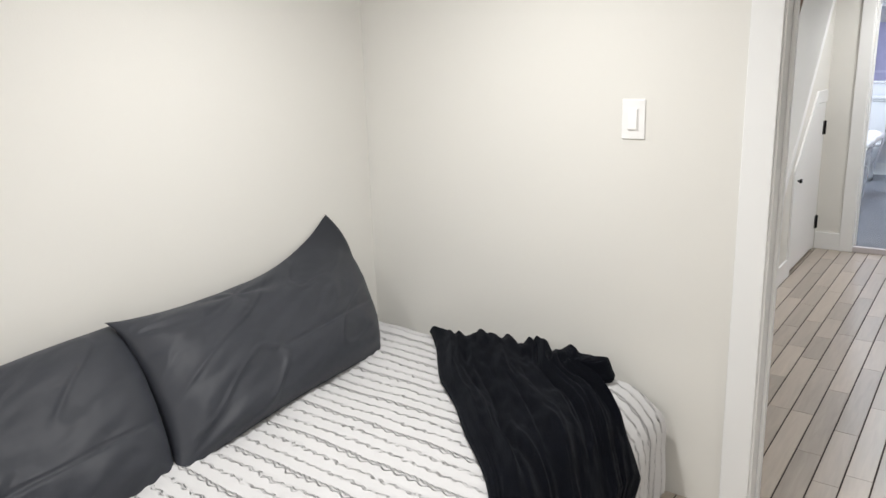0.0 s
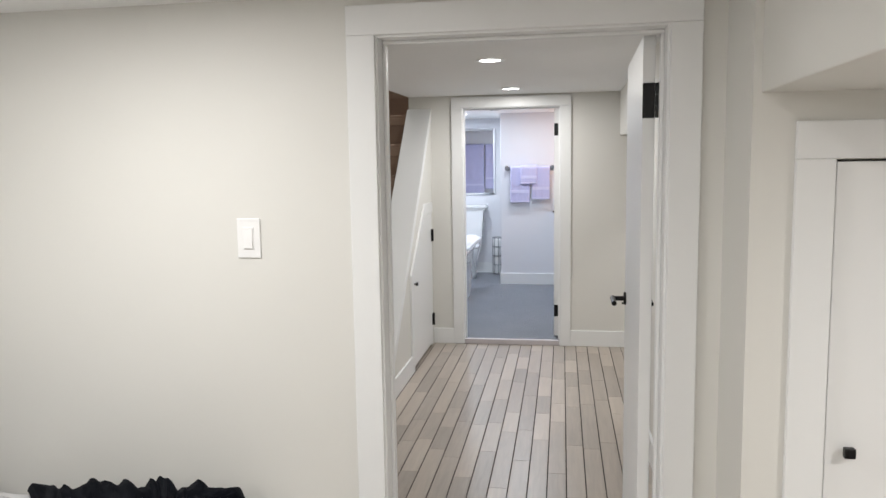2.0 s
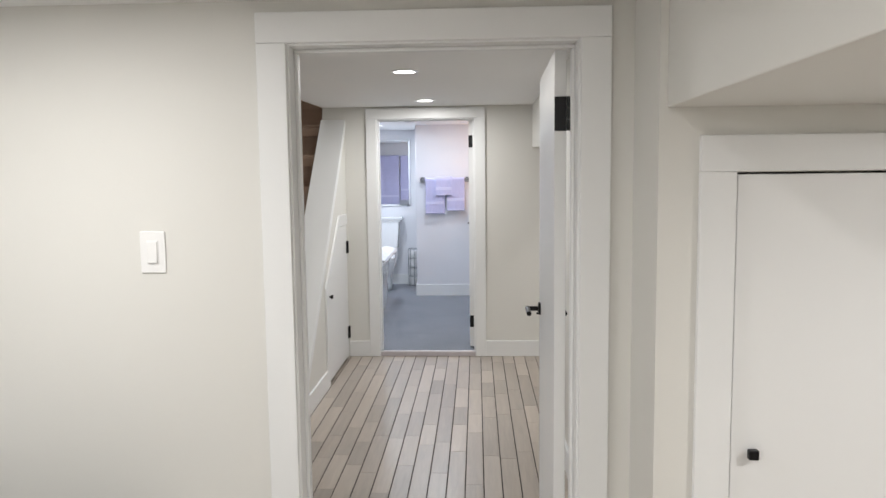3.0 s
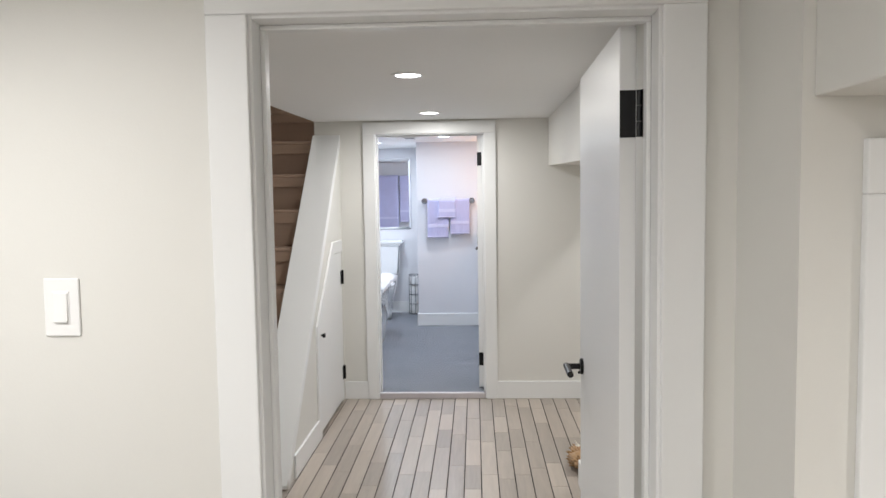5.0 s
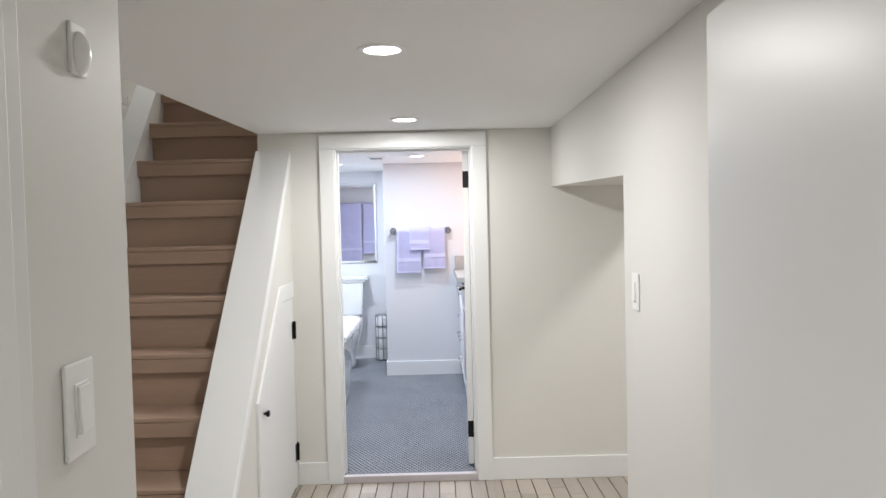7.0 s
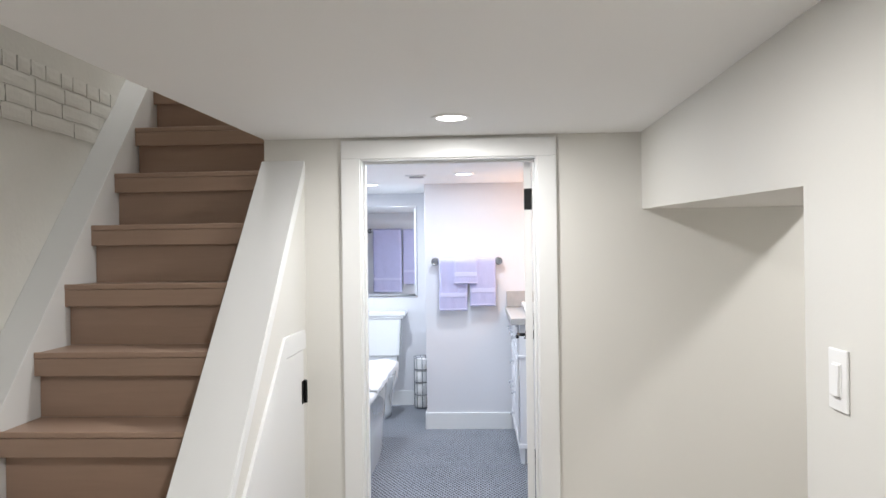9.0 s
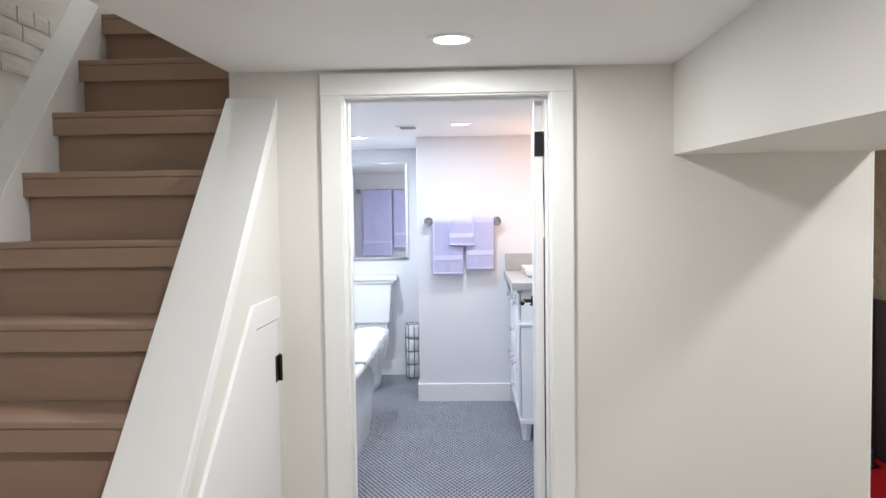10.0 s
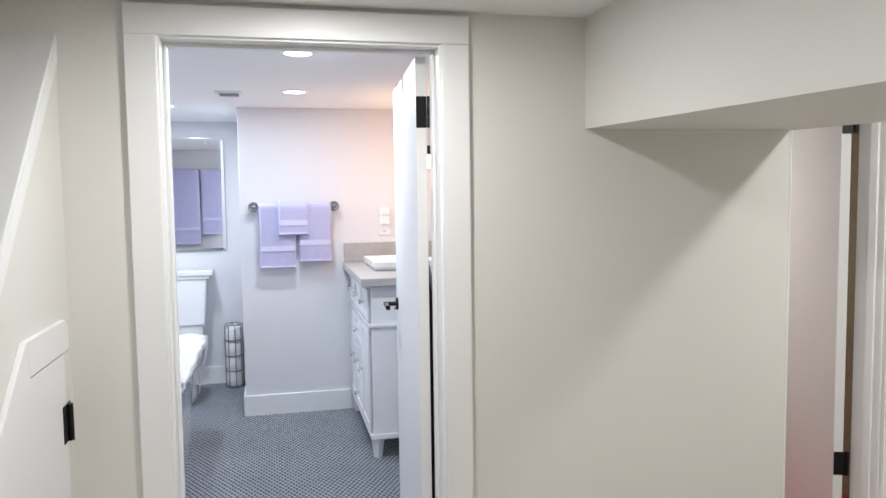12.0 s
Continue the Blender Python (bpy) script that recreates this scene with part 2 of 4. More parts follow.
# ---- the large structure ----
BED_Y, HALL_Y = 2.30, 2.42          # the wall between bedroom and hall
BATH_Y, BATH_IN = 6.20, 6.32        # the wall between hall and bathroom
RWALL, KNEE, KNEE_IN, STUB = 0.51, -1.03, -1.225, -0.67
STAIR_L, BRICK_X = -1.92, -2.06
RISE, RUN, NOSE1, STEP1 = 0.249, 0.2125, 4.7125, 0.197   # nose n stands at NOSE1 + RUN * (n - 1), STEP1 + RISE * (n - 1)
SOFFIT, PASS_X = 1.738, 1.262
A_L, A_R, A_T = -0.500, 0.350, 1.902   # clear opening of the bedroom door
B_L, B_R, B_T = -0.763, 0.033, 1.979     # clear opening of the bathroom door

floor = structure("floor", boxes((-2.22, 2.4, -2.4, BATH_Y + 0.03, -0.12, -0.004)), JOINT, "weathered grey wood plank floor of hall and bedroom", "floor")
floor_bath = structure("floor_bath", boxes((-2.0, 0.75, BATH_Y + 0.03, 10.25, -0.12, BATH_F - 0.0015)), GROUT, "slate blue mosaic tile floor with dark grout", "floor")
floor_utility = structure("floor_utility", boxes((0.76, 2.4, BATH_IN - 0.06, 9.2, -0.12, -0.002)), RED_FLOOR, "red painted floor of the utility room", "floor")

structure("wall_bedroom_door", boxes(
    (-2.10, A_L - 0.02, BED_Y, HALL_Y, 0, 2.35), (A_R + 0.02, 2.4, BED_Y, HALL_Y, 0, 2.35), (A_L - 0.02, A_R + 0.02, BED_Y, HALL_Y, A_T + 0.02, 2.35)),
    PAINT, "warm greige painted wall round the bedroom door", "wall")
structure("wall_bedroom_west", boxes((-2.22, -2.10, -2.4, HALL_Y, 0, 2.35)), PAINT, "warm greige painted wall behind the bed", "wall")
structure("wall_bedroom_south", boxes((-2.22, 2.4, -2.52, -2.4, 0, 2.35)), PAINT, "warm greige painted bedroom wall", "wall")
structure("wall_bedroom_east", boxes((2.4, 2.52, -2.52, 9.3, 0, 2.35)), PAINT, "warm greige painted wall", "wall")
# the closet front stands forward of the door wall, with its door opening cut through
CL_X, CL_Y, CL_T = 0.71, 2.0, 1.515
structure("wall_closet", boxes((0.515, CL_X, CL_Y, BED_Y, 0, 2.04), (CL_X, 2.4, CL_Y, BED_Y, CL_T, 2.04), (1.36, 2.4, CL_Y, BED_Y, 0, CL_T)),
          PAINT, "warm greige painted closet front wall", "wall")
structure("bulkhead_bedroom", boxes((0.535, 2.4, -2.4, CL_Y, 1.68, 2.04), bevel=0.003), PAINT, "low boxed duct bulkhead over the bedroom", "ceiling")
structure("ceiling_bedroom", boxes((-2.10, 2.4, -2.4, BED_Y, BED_Z, 2.35)), CEILING, "smooth white bedroom ceiling", "ceiling")

structure("wall_hall_stub", boxes((STUB - 0.115, STUB, HALL_Y, 3.02, 0, HALL_Z), bevel=0.004), PAINT, "short greige wall beside the bedroom door", "wall")
structure("wall_hall_east", boxes((RWALL, RWALL + 0.115, HALL_Y, 4.545, 0, HALL_Z)), PAINT, "greige hall wall with a light switch", "wall")
structure("wall_passage", boxes((RWALL + 0.115, 2.4, 4.43, 4.545, 0, HALL_Z)), PAINT, "greige wall of the side passage", "wall")
structure("bulkhead_hall", prism([(4.545, SOFFIT - 0.042), (BATH_Y, SOFFIT), (BATH_Y, HALL_Z), (4.545, HALL_Z)], "x", RWALL, PASS_X), PAINT, "low boxed soffit over the side passage", "ceiling")
structure("ceiling_hall", prism([(-1.212, BATH_Y + 0.02), (-1.30, 4.45), (-1.35, 3.45), (BRICK_X, 3.45), (BRICK_X, HALL_Y), (2.4, HALL_Y), (2.4, BATH_Y + 0.02)], "z", HALL_Z, 2.36),
          CEILING, "smooth white hall ceiling with recessed lights", "ceiling")
structure("wall_bath_door", boxes(
    (-1.215, B_L - 0.02, BATH_Y, BATH_IN, 0, 2.36), (B_R + 0.02, PASS_X, BATH_Y, BATH_IN, 0, 2.36), (B_L - 0.02, B_R + 0.02, BATH_Y, BATH_IN, B_T + 0.02, 2.36),
    (-1.95, -1.215, 6.455, 6.475, 0, BATH_Z), (-1.235, -1.04, BATH_IN, 6.475, 0, BATH_Z), (PASS_X, 2.4, BATH_Y, BATH_IN, 1.93, 2.36), (1.724, 2.4, BATH_Y, BATH_IN, 0, 1.93)),
    PAINT, "greige wall with the bathroom doorway", "wall")
# bathroom shell
structure("wall_bath_back", boxes((-1.90, 0.75, 10.12, 10.24, 0, 2.36)), BATH_PAINT, "pale cool white bathroom back wall", "wall")
structure("wall_bath_wing", boxes((-0.69, 0.75, 9.13, 10.12, 0, 2.36), bevel=0.003), BATH_PAINT, "pale bathroom wall that carries the towel bar", "wall")
structure("wall_bath_west", boxes((-2.04, -1.90, 6.455, 10.24, 0, BATH_Z + 0.01)), BATH_PAINT, "pale bathroom side wall by the bathtub", "wall")
structure("wall_bath_east", boxes((0.63, 0.75, BATH_IN, 9.13, 0, 2.36)), BATH_PAINT, "pale bathroom wall above the vanity", "wall")
structure("wall_bath_lining", boxes(
    (-1.04, B_L - 0.02, BATH_IN, BATH_IN + 0.006, BATH_F, BATH_Z), (-1.90, -1.04, 6.475, 6.481, BATH_F, BATH_Z), (-1.04, -1.034, BATH_IN + 0.006, 6.481, BATH_F, BATH_Z), (B_R + 0.02, 0.63, BATH_IN, BATH_IN + 0.006, BATH_F, BATH_Z), (B_L - 0.02, B_R + 0.02, BATH_IN, BATH_IN + 0.006, B_T + 0.02, BATH_Z)),
    BATH_PAINT, "pale bathroom face of the door wall", "wall")
structure("ceiling_bath", boxes((-1.215, 0.63, BATH_IN, 10.12, BATH_Z, BATH_Z + 0.014), (-1.90, -1.215, 6.475, 10.12, BATH_Z, BATH_Z + 0.014)), CEILING, "white bathroom ceiling with recessed lights", "ceiling")
# stairwell
structure("wall_brick", boxes((BRICK_X - 0.12, BRICK_X, HALL_Y, 8.6, 0, 4.4)), PLASTER, "old painted plaster wall with bare brick above the stairs", "wall")
structure("wall_stairwell_east", boxes((-1.20, -1.10, BATH_Y + 0.02, 8.6, 2.36, 4.4), (-1.20, -1.10, 3.3, BATH_Y + 0.02, 2.36, 4.4)), PAINT, "greige stairwell wall above the hall", "wall")
structure("wall_stairwell_end", boxes((BRICK_X, -1.20, 8.5, 8.6, 2.3, 4.4)), PAINT, "greige wall at the head of the stairs", "wall")
structure("wall_stairwell_front", boxes((BRICK_X, -1.20, 3.3, 3.45, 2.36, 4.4)), PAINT, "greige wall over the foot of the stairs", "wall")
structure("ceiling_stairwell", boxes((BRICK_X, -1.20, 3.45, 8.5, 4.3, 4.4)), CEILING, "white ceiling high above the stairs", "ceiling")
# utility room
structure("wall_utility_back", boxes((0.76, 2.4, 9.0, 9.2, 0, 2.3)), RUBBLE, "rough brown fieldstone foundation wall", "wall")
structure("wall_utility_east", boxes((2.30, 2.399, BATH_IN, 9.0, 0, 2.1)), RUBBLE, "rough brown fieldstone wall of the utility room", "wall")
# the ceiling's gloom is put into its near-black colour
structure("ceiling_utility", boxes((0.76, 2.4, BATH_IN, 9.0, 2.1, 2.3)), DARK, "utility room ceiling with its shade put into a near-black colour", "ceiling")


# ---- stairs ----
def stairs():
    st = thing("staircase", -1.53, NOSE1, 0, "taupe clad wooden stairs with thick square nosings", "stairs")
    for n in range(1, 13):
        y, z = NOSE1 + RUN * (n - 1), STEP1 + RISE * (n - 1)
        x1 = -1.17 if y < 6.1 else -1.218
        part("tread", boxes((STAIR_L + 0.002, x1, y, y + RUN + 0.024, z - 0.03, z), bevel=0.004), STEP, st)
        part("nosing", boxes((STAIR_L - 0.008, x1, y - 0.0145, y + 0.001, z - 0.021, z + 0.002), bevel=0.005), STEP, st)
        part("nosing_board", boxes((STAIR_L - 0.006, x1, y - 0.012, y + 0.001, z - 0.088, z - 0.022), bevel=0.002), STEP, st)
        part("riser", boxes((STAIR_L + 0.002, x1, y + 0.024, y + 0.038, max(0, z - RISE), z - 0.03)), STEP, st)
    slope = RISE / RUN
    y0, y1 = NOSE1 - 0.1, 7.3
    top = lambda y: STEP1 + 0.075 + slope * (y - NOSE1)
    part("stringer", prism([(y0, 0.0), (y1, top(y1) - 1.9), (y1, top(y1)), (y0, top(y0))], "x", BRICK_X, STAIR_L, 0.004), TRIM, st, "white painted wall stringer with a broad flat top")
    return st


stairs()


# the sloped knee wall between stairs and hall, with the opening of the hatch
def knee_top(y):
    return 0.785 + 1.105 * (y - 5.131)


H_Y0, H_Y1, H_Z0, H_ZL, H_ZT, H_YT = 5.29, 6.105, 0.03, 0.671, 1.13, 5.81
structure("wall_knee", prism([(4.46, 0), (H_Y0, 0), (H_Y0, H_ZL), (H_YT, H_ZT), (H_Y1, H_ZT), (H_Y1, 0), (BATH_Y, 0), (BATH_Y, knee_top(BATH_Y)), (4.46, knee_top(4.46))], "x", KNEE_IN, KNEE),
          PAINT, "greige sloped knee wall beside the stairs", "wall")
structure("knee_cap", prism([(4.43, knee_top(4.43)), (BATH_Y, knee_top(BATH_Y)), (BATH_Y, knee_top(BATH_Y) + 0.02), (4.43, knee_top(4.43) + 0.02)], "x", KNEE_IN - 0.003, KNEE + 0.003, 0.002),
          TRIM, "white painted sloped cap on the knee wall", "trim")

structure("knee_edge", prism([(4.47, knee_top(4.47) - 0.062), (BATH_Y - 0.001, knee_top(BATH_Y) - 0.062), (BATH_Y - 0.001, knee_top(BATH_Y) - 0.001), (4.47, knee_top(4.47) - 0.001)], "x", KNEE + 0.0005, KNEE + 0.0045, 0.0018),
          TRIM, "white painted trim strip along the sloped knee wall", "trim")


# ---- doorways ----
def doorway(number, x0, x1, top, y0, y1, floor_z, wide, label, sides=(1, 1)):
    """Jamb, stops and flat casing round a clear opening through a wall from y0 to y1."""
    d = tagged(new("door_frame_%d" % number), label, "door frame", "", "structure")
    for a, b in ((x0 - 0.02, x0), (x1, x1 + 0.02)):
        part("jamb", boxes((a, b, y0 - 0.004, y1 + 0.004, floor_z, top + 0.02), bevel=0.002), TRIM, d)
    part("head_jamb", boxes((x0, x1, y0 - 0.004, y1 + 0.004, top, top + 0.02), bevel=0.002), TRIM, d)
    ys = y0 + 0.055
    for a, b in ((x0, x0 + 0.011), (x1 - 0.011, x1)):
        part("stop", boxes((a, b, ys, ys + 0.032, floor_z, top - 0.011), bevel=0.003), TRIM, d)
    part("head_stop", boxes((x0, x1, ys, ys + 0.032, top - 0.011, top), bevel=0.003), TRIM, d)
    r = 0.007
    for on, ya, yb in ((sides[0], y0 - 0.018, y0), (sides[1], y1, y1 + 0.018)):
        if not on:
            continue
        part("casing", boxes((x0 - wide - r, x0 - r, ya, yb, floor_z, top + r), bevel=0.003), TRIM, d)
        part("casing", boxes((x1 + r, x1 + wide + r, ya, yb, floor_z, top + r), bevel=0.003), TRIM, d)
        part("head_casing", boxes((x0 - wide - r, x1 + wide + r, ya - 0.001, yb, top + r, top + r + wide), bevel=0.003), TRIM, d)
    return d


doorway(1, A_L, A_R, A_T, BED_Y, HALL_Y, 0, 0.089, "white painted jamb and flat casing of the bedroom door")
doorway(2, B_L, B_R, B_T, BATH_Y, BATH_IN + 0.006, 0, 0.085, "white painted jamb and flat casing of the bathroom door")


def lever(door, x, y, z, out, along, label="black lever handle on a round rose"):
    """A straight lever on a round rose; out: +1 or -1 along x, along: +1 or -1 along y."""
    bm = lathe([(0.026, 0), (0.026, 0.007), (0.024, 0.009)], 28, (x, y, z), (out, 0, 0))
    rose = part("door_handle", bm, BLACK, door, label)
    bm = tube(bmesh.new(), (x, y, z), (x + out * 0.055, y, z), 0.0095)
    part("handle_neck", bm, BLACK, rose)
    bm = tube(bmesh.new(), (x + out * 0.052, y - along * 0.012, z), (x + out * 0.052, y + along * 0.115, z), 0.010)
    part("lever", bm, BLACK, rose)
    bm = tube(bmesh.new(), (x, y, z - 0.02), (x + out * 0.016, y, z - 0.02), 0.004)
    part("lock_pin", bm, BLACK, rose)


def hinge(parent, x, y, z, h=0.1, leaf=0.036, side=-1):
    """A butt hinge: one leaf on the door's edge facing -y, one on the jamb, and the knuckles between."""
    bm = boxes((x + side * leaf, x, y - 0.003, y, z - h / 2, z + h / 2), bevel=0.001)
    lf = part("hinge", bm, BLACK, parent, "black butt hinge")
    part("hinge_leaf", boxes((x + 0.012, x + 0.015, y - 0.040, y - 0.004, z - h / 2, z + h / 2), bevel=0.001), BLACK, lf)
    for i in range(3):
        zz = z - h / 2 + i * h / 3
        part("knuckle", tube(bmesh.new(), (x + 0.008, y - 0.005, zz + 0.0007), (x + 0.008, y - 0.005, zz + h / 3 - 0.0007), 0.0075), BLACK, lf)


# the bedroom door stands open into the hall
d1 = thing("door_1", 0.335, 2.445, 0.012, "white flush bedroom door standing open into the hall", "door")
part("slab", boxes((0.297, 0.334, 2.432, 3.175, 0.012, A_T - 0.004), bevel=0.002), DOOR_PAINT, d1)
lever(d1, 0.297, 3.11, 0.965, -1, -1)
lever(d1, 0.334, 3.11, 0.965, 1, -1)
for z in (1.703, 0.22):
    hinge(d1, 0.333, 2.432, z, 0.106)
d1.rotation_euler = (0, 0, radians(-1.3))

# the bathroom door stands open into the bathroom
d2 = thing("door_2", 0.022, 6.335, BATH_F + 0.01, "white flush bathroom door standing open inward", "door")
part("slab", boxes((-0.013, 0.022, 6.335, 7.135, BATH_F + 0.012, B_T - 0.004), bevel=0.002), DOOR_PAINT, d2)
lever(d2, -0.013, 7.07, 1.075, -1, -1)
lever(d2, 0.022, 7.07, 1.075, 1, -1)
for z in (1.80, 0.27):
    hinge(d2, 0.022, 6.335, z, leaf=0.034)
d2.rotation_euler = (0, 0, radians(-4.0))

structure("threshold", boxes((B_L, B_R, BATH_Y - 0.012, BATH_Y + 0.03, 0.0, BATH_F + 0.003), bevel=0.004), SILL, "pale raised threshold under the bathroom door", "threshold")


def skirting(points, z0=0.0, h=0.132):
    """Straight runs of flat baseboard: (x0, x1, y0, y1) each."""
    for i, (x0, x1, y0, y1) in enumerate(points):
        structure("baseboard_%d" % (len([o for o in bpy.data.objects if o.name.startswith("baseboard")]) + 1), boxes((x0, x1, y0, y1, z0, z0 + h), bevel=0.003), TRIM, "white painted flat baseboard", "baseboard")


T = 0.014
skirting([(KNEE + 0.001, B_L - 0.09, BATH_Y - T, BATH_Y), (B_R + 0.09, PASS_X, BATH_Y - T, BATH_Y), (RWALL - T, RWALL, HALL_Y + T, 4.545),
          (STUB, STUB + T, HALL_Y + 0.02, 3.02)])
structure("baseboard_knee", prism([(4.60, 0), (H_Y0 - 0.068, 0), (H_Y0 - 0.068, 0.132), (4.60, 0.132)], "x", KNEE, KNEE + T, 0.003), TRIM, "white painted baseboard on the knee wall", "baseboard")
skirting([(-0.70, 0.03, 9.13 - T, 9.13), (-1.90, -0.69, 10.12 - T, 10.12), (-0.69 - T, -0.69, 9.13, 10.12 - T)], BATH_F, 0.14)


# ---- recessed lights ----
def downlight(where, x, y, z, watts, colour):
    d = thing("ceiling_light", x, y, z, "round recessed white ceiling light that is on", "ceiling light", "recessed lights of the %s" % where)
    part("trim_ring", lathe([(0.058, -0.0005), (0.058, -0.006), (0.076, -0.005), (0.079, -0.0005)], 36, (x, y, z)), PLASTIC, d)
    part("diffuser", lathe([(0.0575, -0.001), (0.0575, -0.0035), (0.001, -0.0045)], 36, (x, y, z)), LED_COOL if colour == COOL else LED, d)
    lamp = bpy.data.lights.new("downlight", "AREA")
    lamp.shape, lamp.size, lamp.energy, lamp.color = "DISK", 0.11, watts, colour
    ob = new("downlight", lamp)
    ob.matrix_world = pose(x, y, z - 0.012)
    ob.parent = d
    ob.matrix_parent_inverse = Matrix.Translation((-x, -y, -z))


for row in DOWNLIGHTS:
    downlight(*row)


# ---- bedroom ----
BX0, BX1, BY0, BY1, BTOP = -2.07, -0.785, -0.45, 2.24, 0.435
bed = thing("bed", (BX0 + BX1) / 2, (BY0 + BY1) / 2, 0, "bed with a white braided bedspread pushed into the corner", "bed")
part("mattress", boxes((BX0 + 0.03, BX1 - 0.09, BY0 + 0.03, BY1 - 0.09, 0.16, BTOP - 0.05), bevel=0.05), WHITE_TOWEL, bed)
part("base", boxes((BX0 + 0.05, BX1 - 0.06, BY0 + 0.05, BY1 - 0.04, 0.0, 0.16)), DARK, bed)


def bed_top(x, y):
    """Height of the bedspread over the plan, rounded at the free edges."""
    d = min(BX1 - x, (BY1 - y) * 2.4, 0.16)
    z = BTOP - 0.11 * (1 - min(1, max(0, d) / 0.16)) ** 2.2
    return z + 0.010 * noise.noise((x * 3.1, y * 3.1, 0.3)) + 0.006 * noise.noise((x * 9, y * 9, 1.7))


def spread():
    """The bedspread over the top and down the free side, with lifted rows."""
    bm = bmesh.new()
    uv = bm.loops.layers.uv.new("UVMap")
    nx, ny, drop = 110, 300, 36
    rows = []
    for j in range(ny + 1):
        y = BY0 + (BY1 - BY0) * j / ny
        ripple = 0.004 * math.sin(2 * math.pi * y / 0.052) * (0.6 + 0.5 * noise.noise((y * 6, 0.2, 0)))
        row = []
        for i in range(nx + 1):
            x = BX0 + (BX1 - BX0) * i / nx
            row.append((bm.verts.new((x, y, bed_top(x, y) + ripple)), x, y))
        for i in range(1, drop + 1):
            s = i / drop
            x = BX1 + 0.020 * math.sin(min(1, s * 4) * math.pi / 2) + 0.014 * noise.noise((y * 4, s * 2, 5)) * s + 0.010 * noise.noise((y * 17, s, 8)) * min(1, s * 3) + ripple * 0.7
            z = (BTOP - 0.11) * (1 - s) + 0.03 * s - 0.001
            row.append((bm.verts.new((x, y, z)), BX1 + s * 0.32, y))
        rows.append(row)
    for a, b in zip(rows, rows[1:]):
        for i in range(len(a) - 1):
            f = bm.faces.new((a[i][0], a[i + 1][0], b[i + 1][0], b[i][0]))
            f.smooth = True
            for lp, q in zip(f.loops, (a[i], a[i + 1], b[i + 1], b[i])):
                lp[uv].uv = (q[1], q[2])
    return bm


sp = solid("bedspread", spread(), BEDSPREAD, "white cotton bedspread with grey braided rows on the bed", "bedspread", True)


def pillow(width, height, thick, seed, dip, peak, low, shear, bulge, seam):
    """A filled pillow in the plane x (width) and z (height), facing -y, with pinched corners, a hem seam and a few soft pulled folds."""
    bm = bmesh.new()
    n, m = 120, 80
    grids = []
    for side in (-1, 1):
        g = []
        for j in range(m + 1):
            row = []
            for i in range(n + 1):
                u, v = 2 * i / n - 1, 2 * j / m - 1
                fill = max(0, 1 - abs(u) ** 3.2) ** 0.5 * max(0, 1 - abs(v) ** 3.0) ** 0.5
                pinch = 1 - 0.06 * (1 - abs(v) ** (2 if v < 0 or u < 0 else 4)) * abs(u) ** 3 * (1 if u < 0 else -bulge)
                pinch2 = 1 - 0.07 * (1 - abs(u) ** 2) * abs(v) ** 3
                x, z = u * width / 2 * pinch, (v * pinch2 + 1) * height / 2
                crease = 0.014 * noise.noise((u * 1.1 + seed, v * 1.8 + u * 0.9, seed))
                # soft folds pulled out of the corners
                for cu, cv, k in ((-1.0, 0.75, 0.8), (-0.95, -0.9, 0.9), (1.0, -0.8, 0.4), (-0.15, 0.75, 0.5)):
                    a, r = math.atan2(v - cv, u - cu), math.hypot(u - cu, (v - cv) * 0.7)
                    crease += k * 0.010 * math.sin(6 * a + seed * 3 + 1.5 * noise.noise((u * 1.6, v * 1.6, seed))) * math.exp(-2.2 * r) * min(1, r * 4)
                crease += 0.003 * noise.noise((u * 3 + seed, v * 6 - u * 4, 2.0)) - 0.0035 * max(0, 1 - abs(noise.noise((u * 1.5 + seed, v * 2.0 - u * 1.6, 6.0))) * 10)
                crease += 0.0007 * noise.noise((u * 15, v * 13 + seed, 4.0))
                # the sewn edge of the case's flap
                line = math.exp(-((v - seam - 0.06 * u) / 0.018) ** 2) * min(1, max(0, (u + 0.15) * 4))
                crease += 0.0035 * line if side < 0 else 0
                crease -= 0.0030 * min(1, max(0, (seam + 0.06 * u - v) / 0.03)) * min(1, max(0, (u + 0.15) * 4)) if side < 0 else 0
                y = side * (thick / 2 * fill * (1 - 0.28 * v)) + crease * fill ** 0.8 * 1.9 * (1 if side < 0 else 0.5)
                top, right = max(0, v), max(0, u)
                z += -dip * top ** 1.5 * (1 - u * u) + peak * right ** 2.8 * top ** 1.5 - low * max(0, -u) ** 1.2 * top
                x += shear * (v + 1) / 2 + 0.05 * right ** 3 * math.exp(-((v - 0.45) / 0.45) ** 2) * (peak > 0.1)
                # limp ears at the four corners
                ear = abs(u) ** 10 * abs(v) ** 10 * (0.1 if u > 0 and v > 0 else 1)
                x += 0.020 * math.copysign(ear, u)
                z += 0.010 * math.copysign(ear, v)
                y += 0.015 * (v + 1) ** 2
                row.append(bm.verts.new((x, y, z)))
            g.append(row)
        grids.append(g)
    for side, g in enumerate(grids):
        for j in range(m):
            for i in range(n):
                q = (g[j][i], g[j][i + 1], g[j + 1][i + 1], g[j + 1][i])
                bm.faces.new(q if side == 0 else q[::-1])
    bmesh.ops.remove_doubles(bm, verts=bm.verts, dist=0.0006)
    return bm


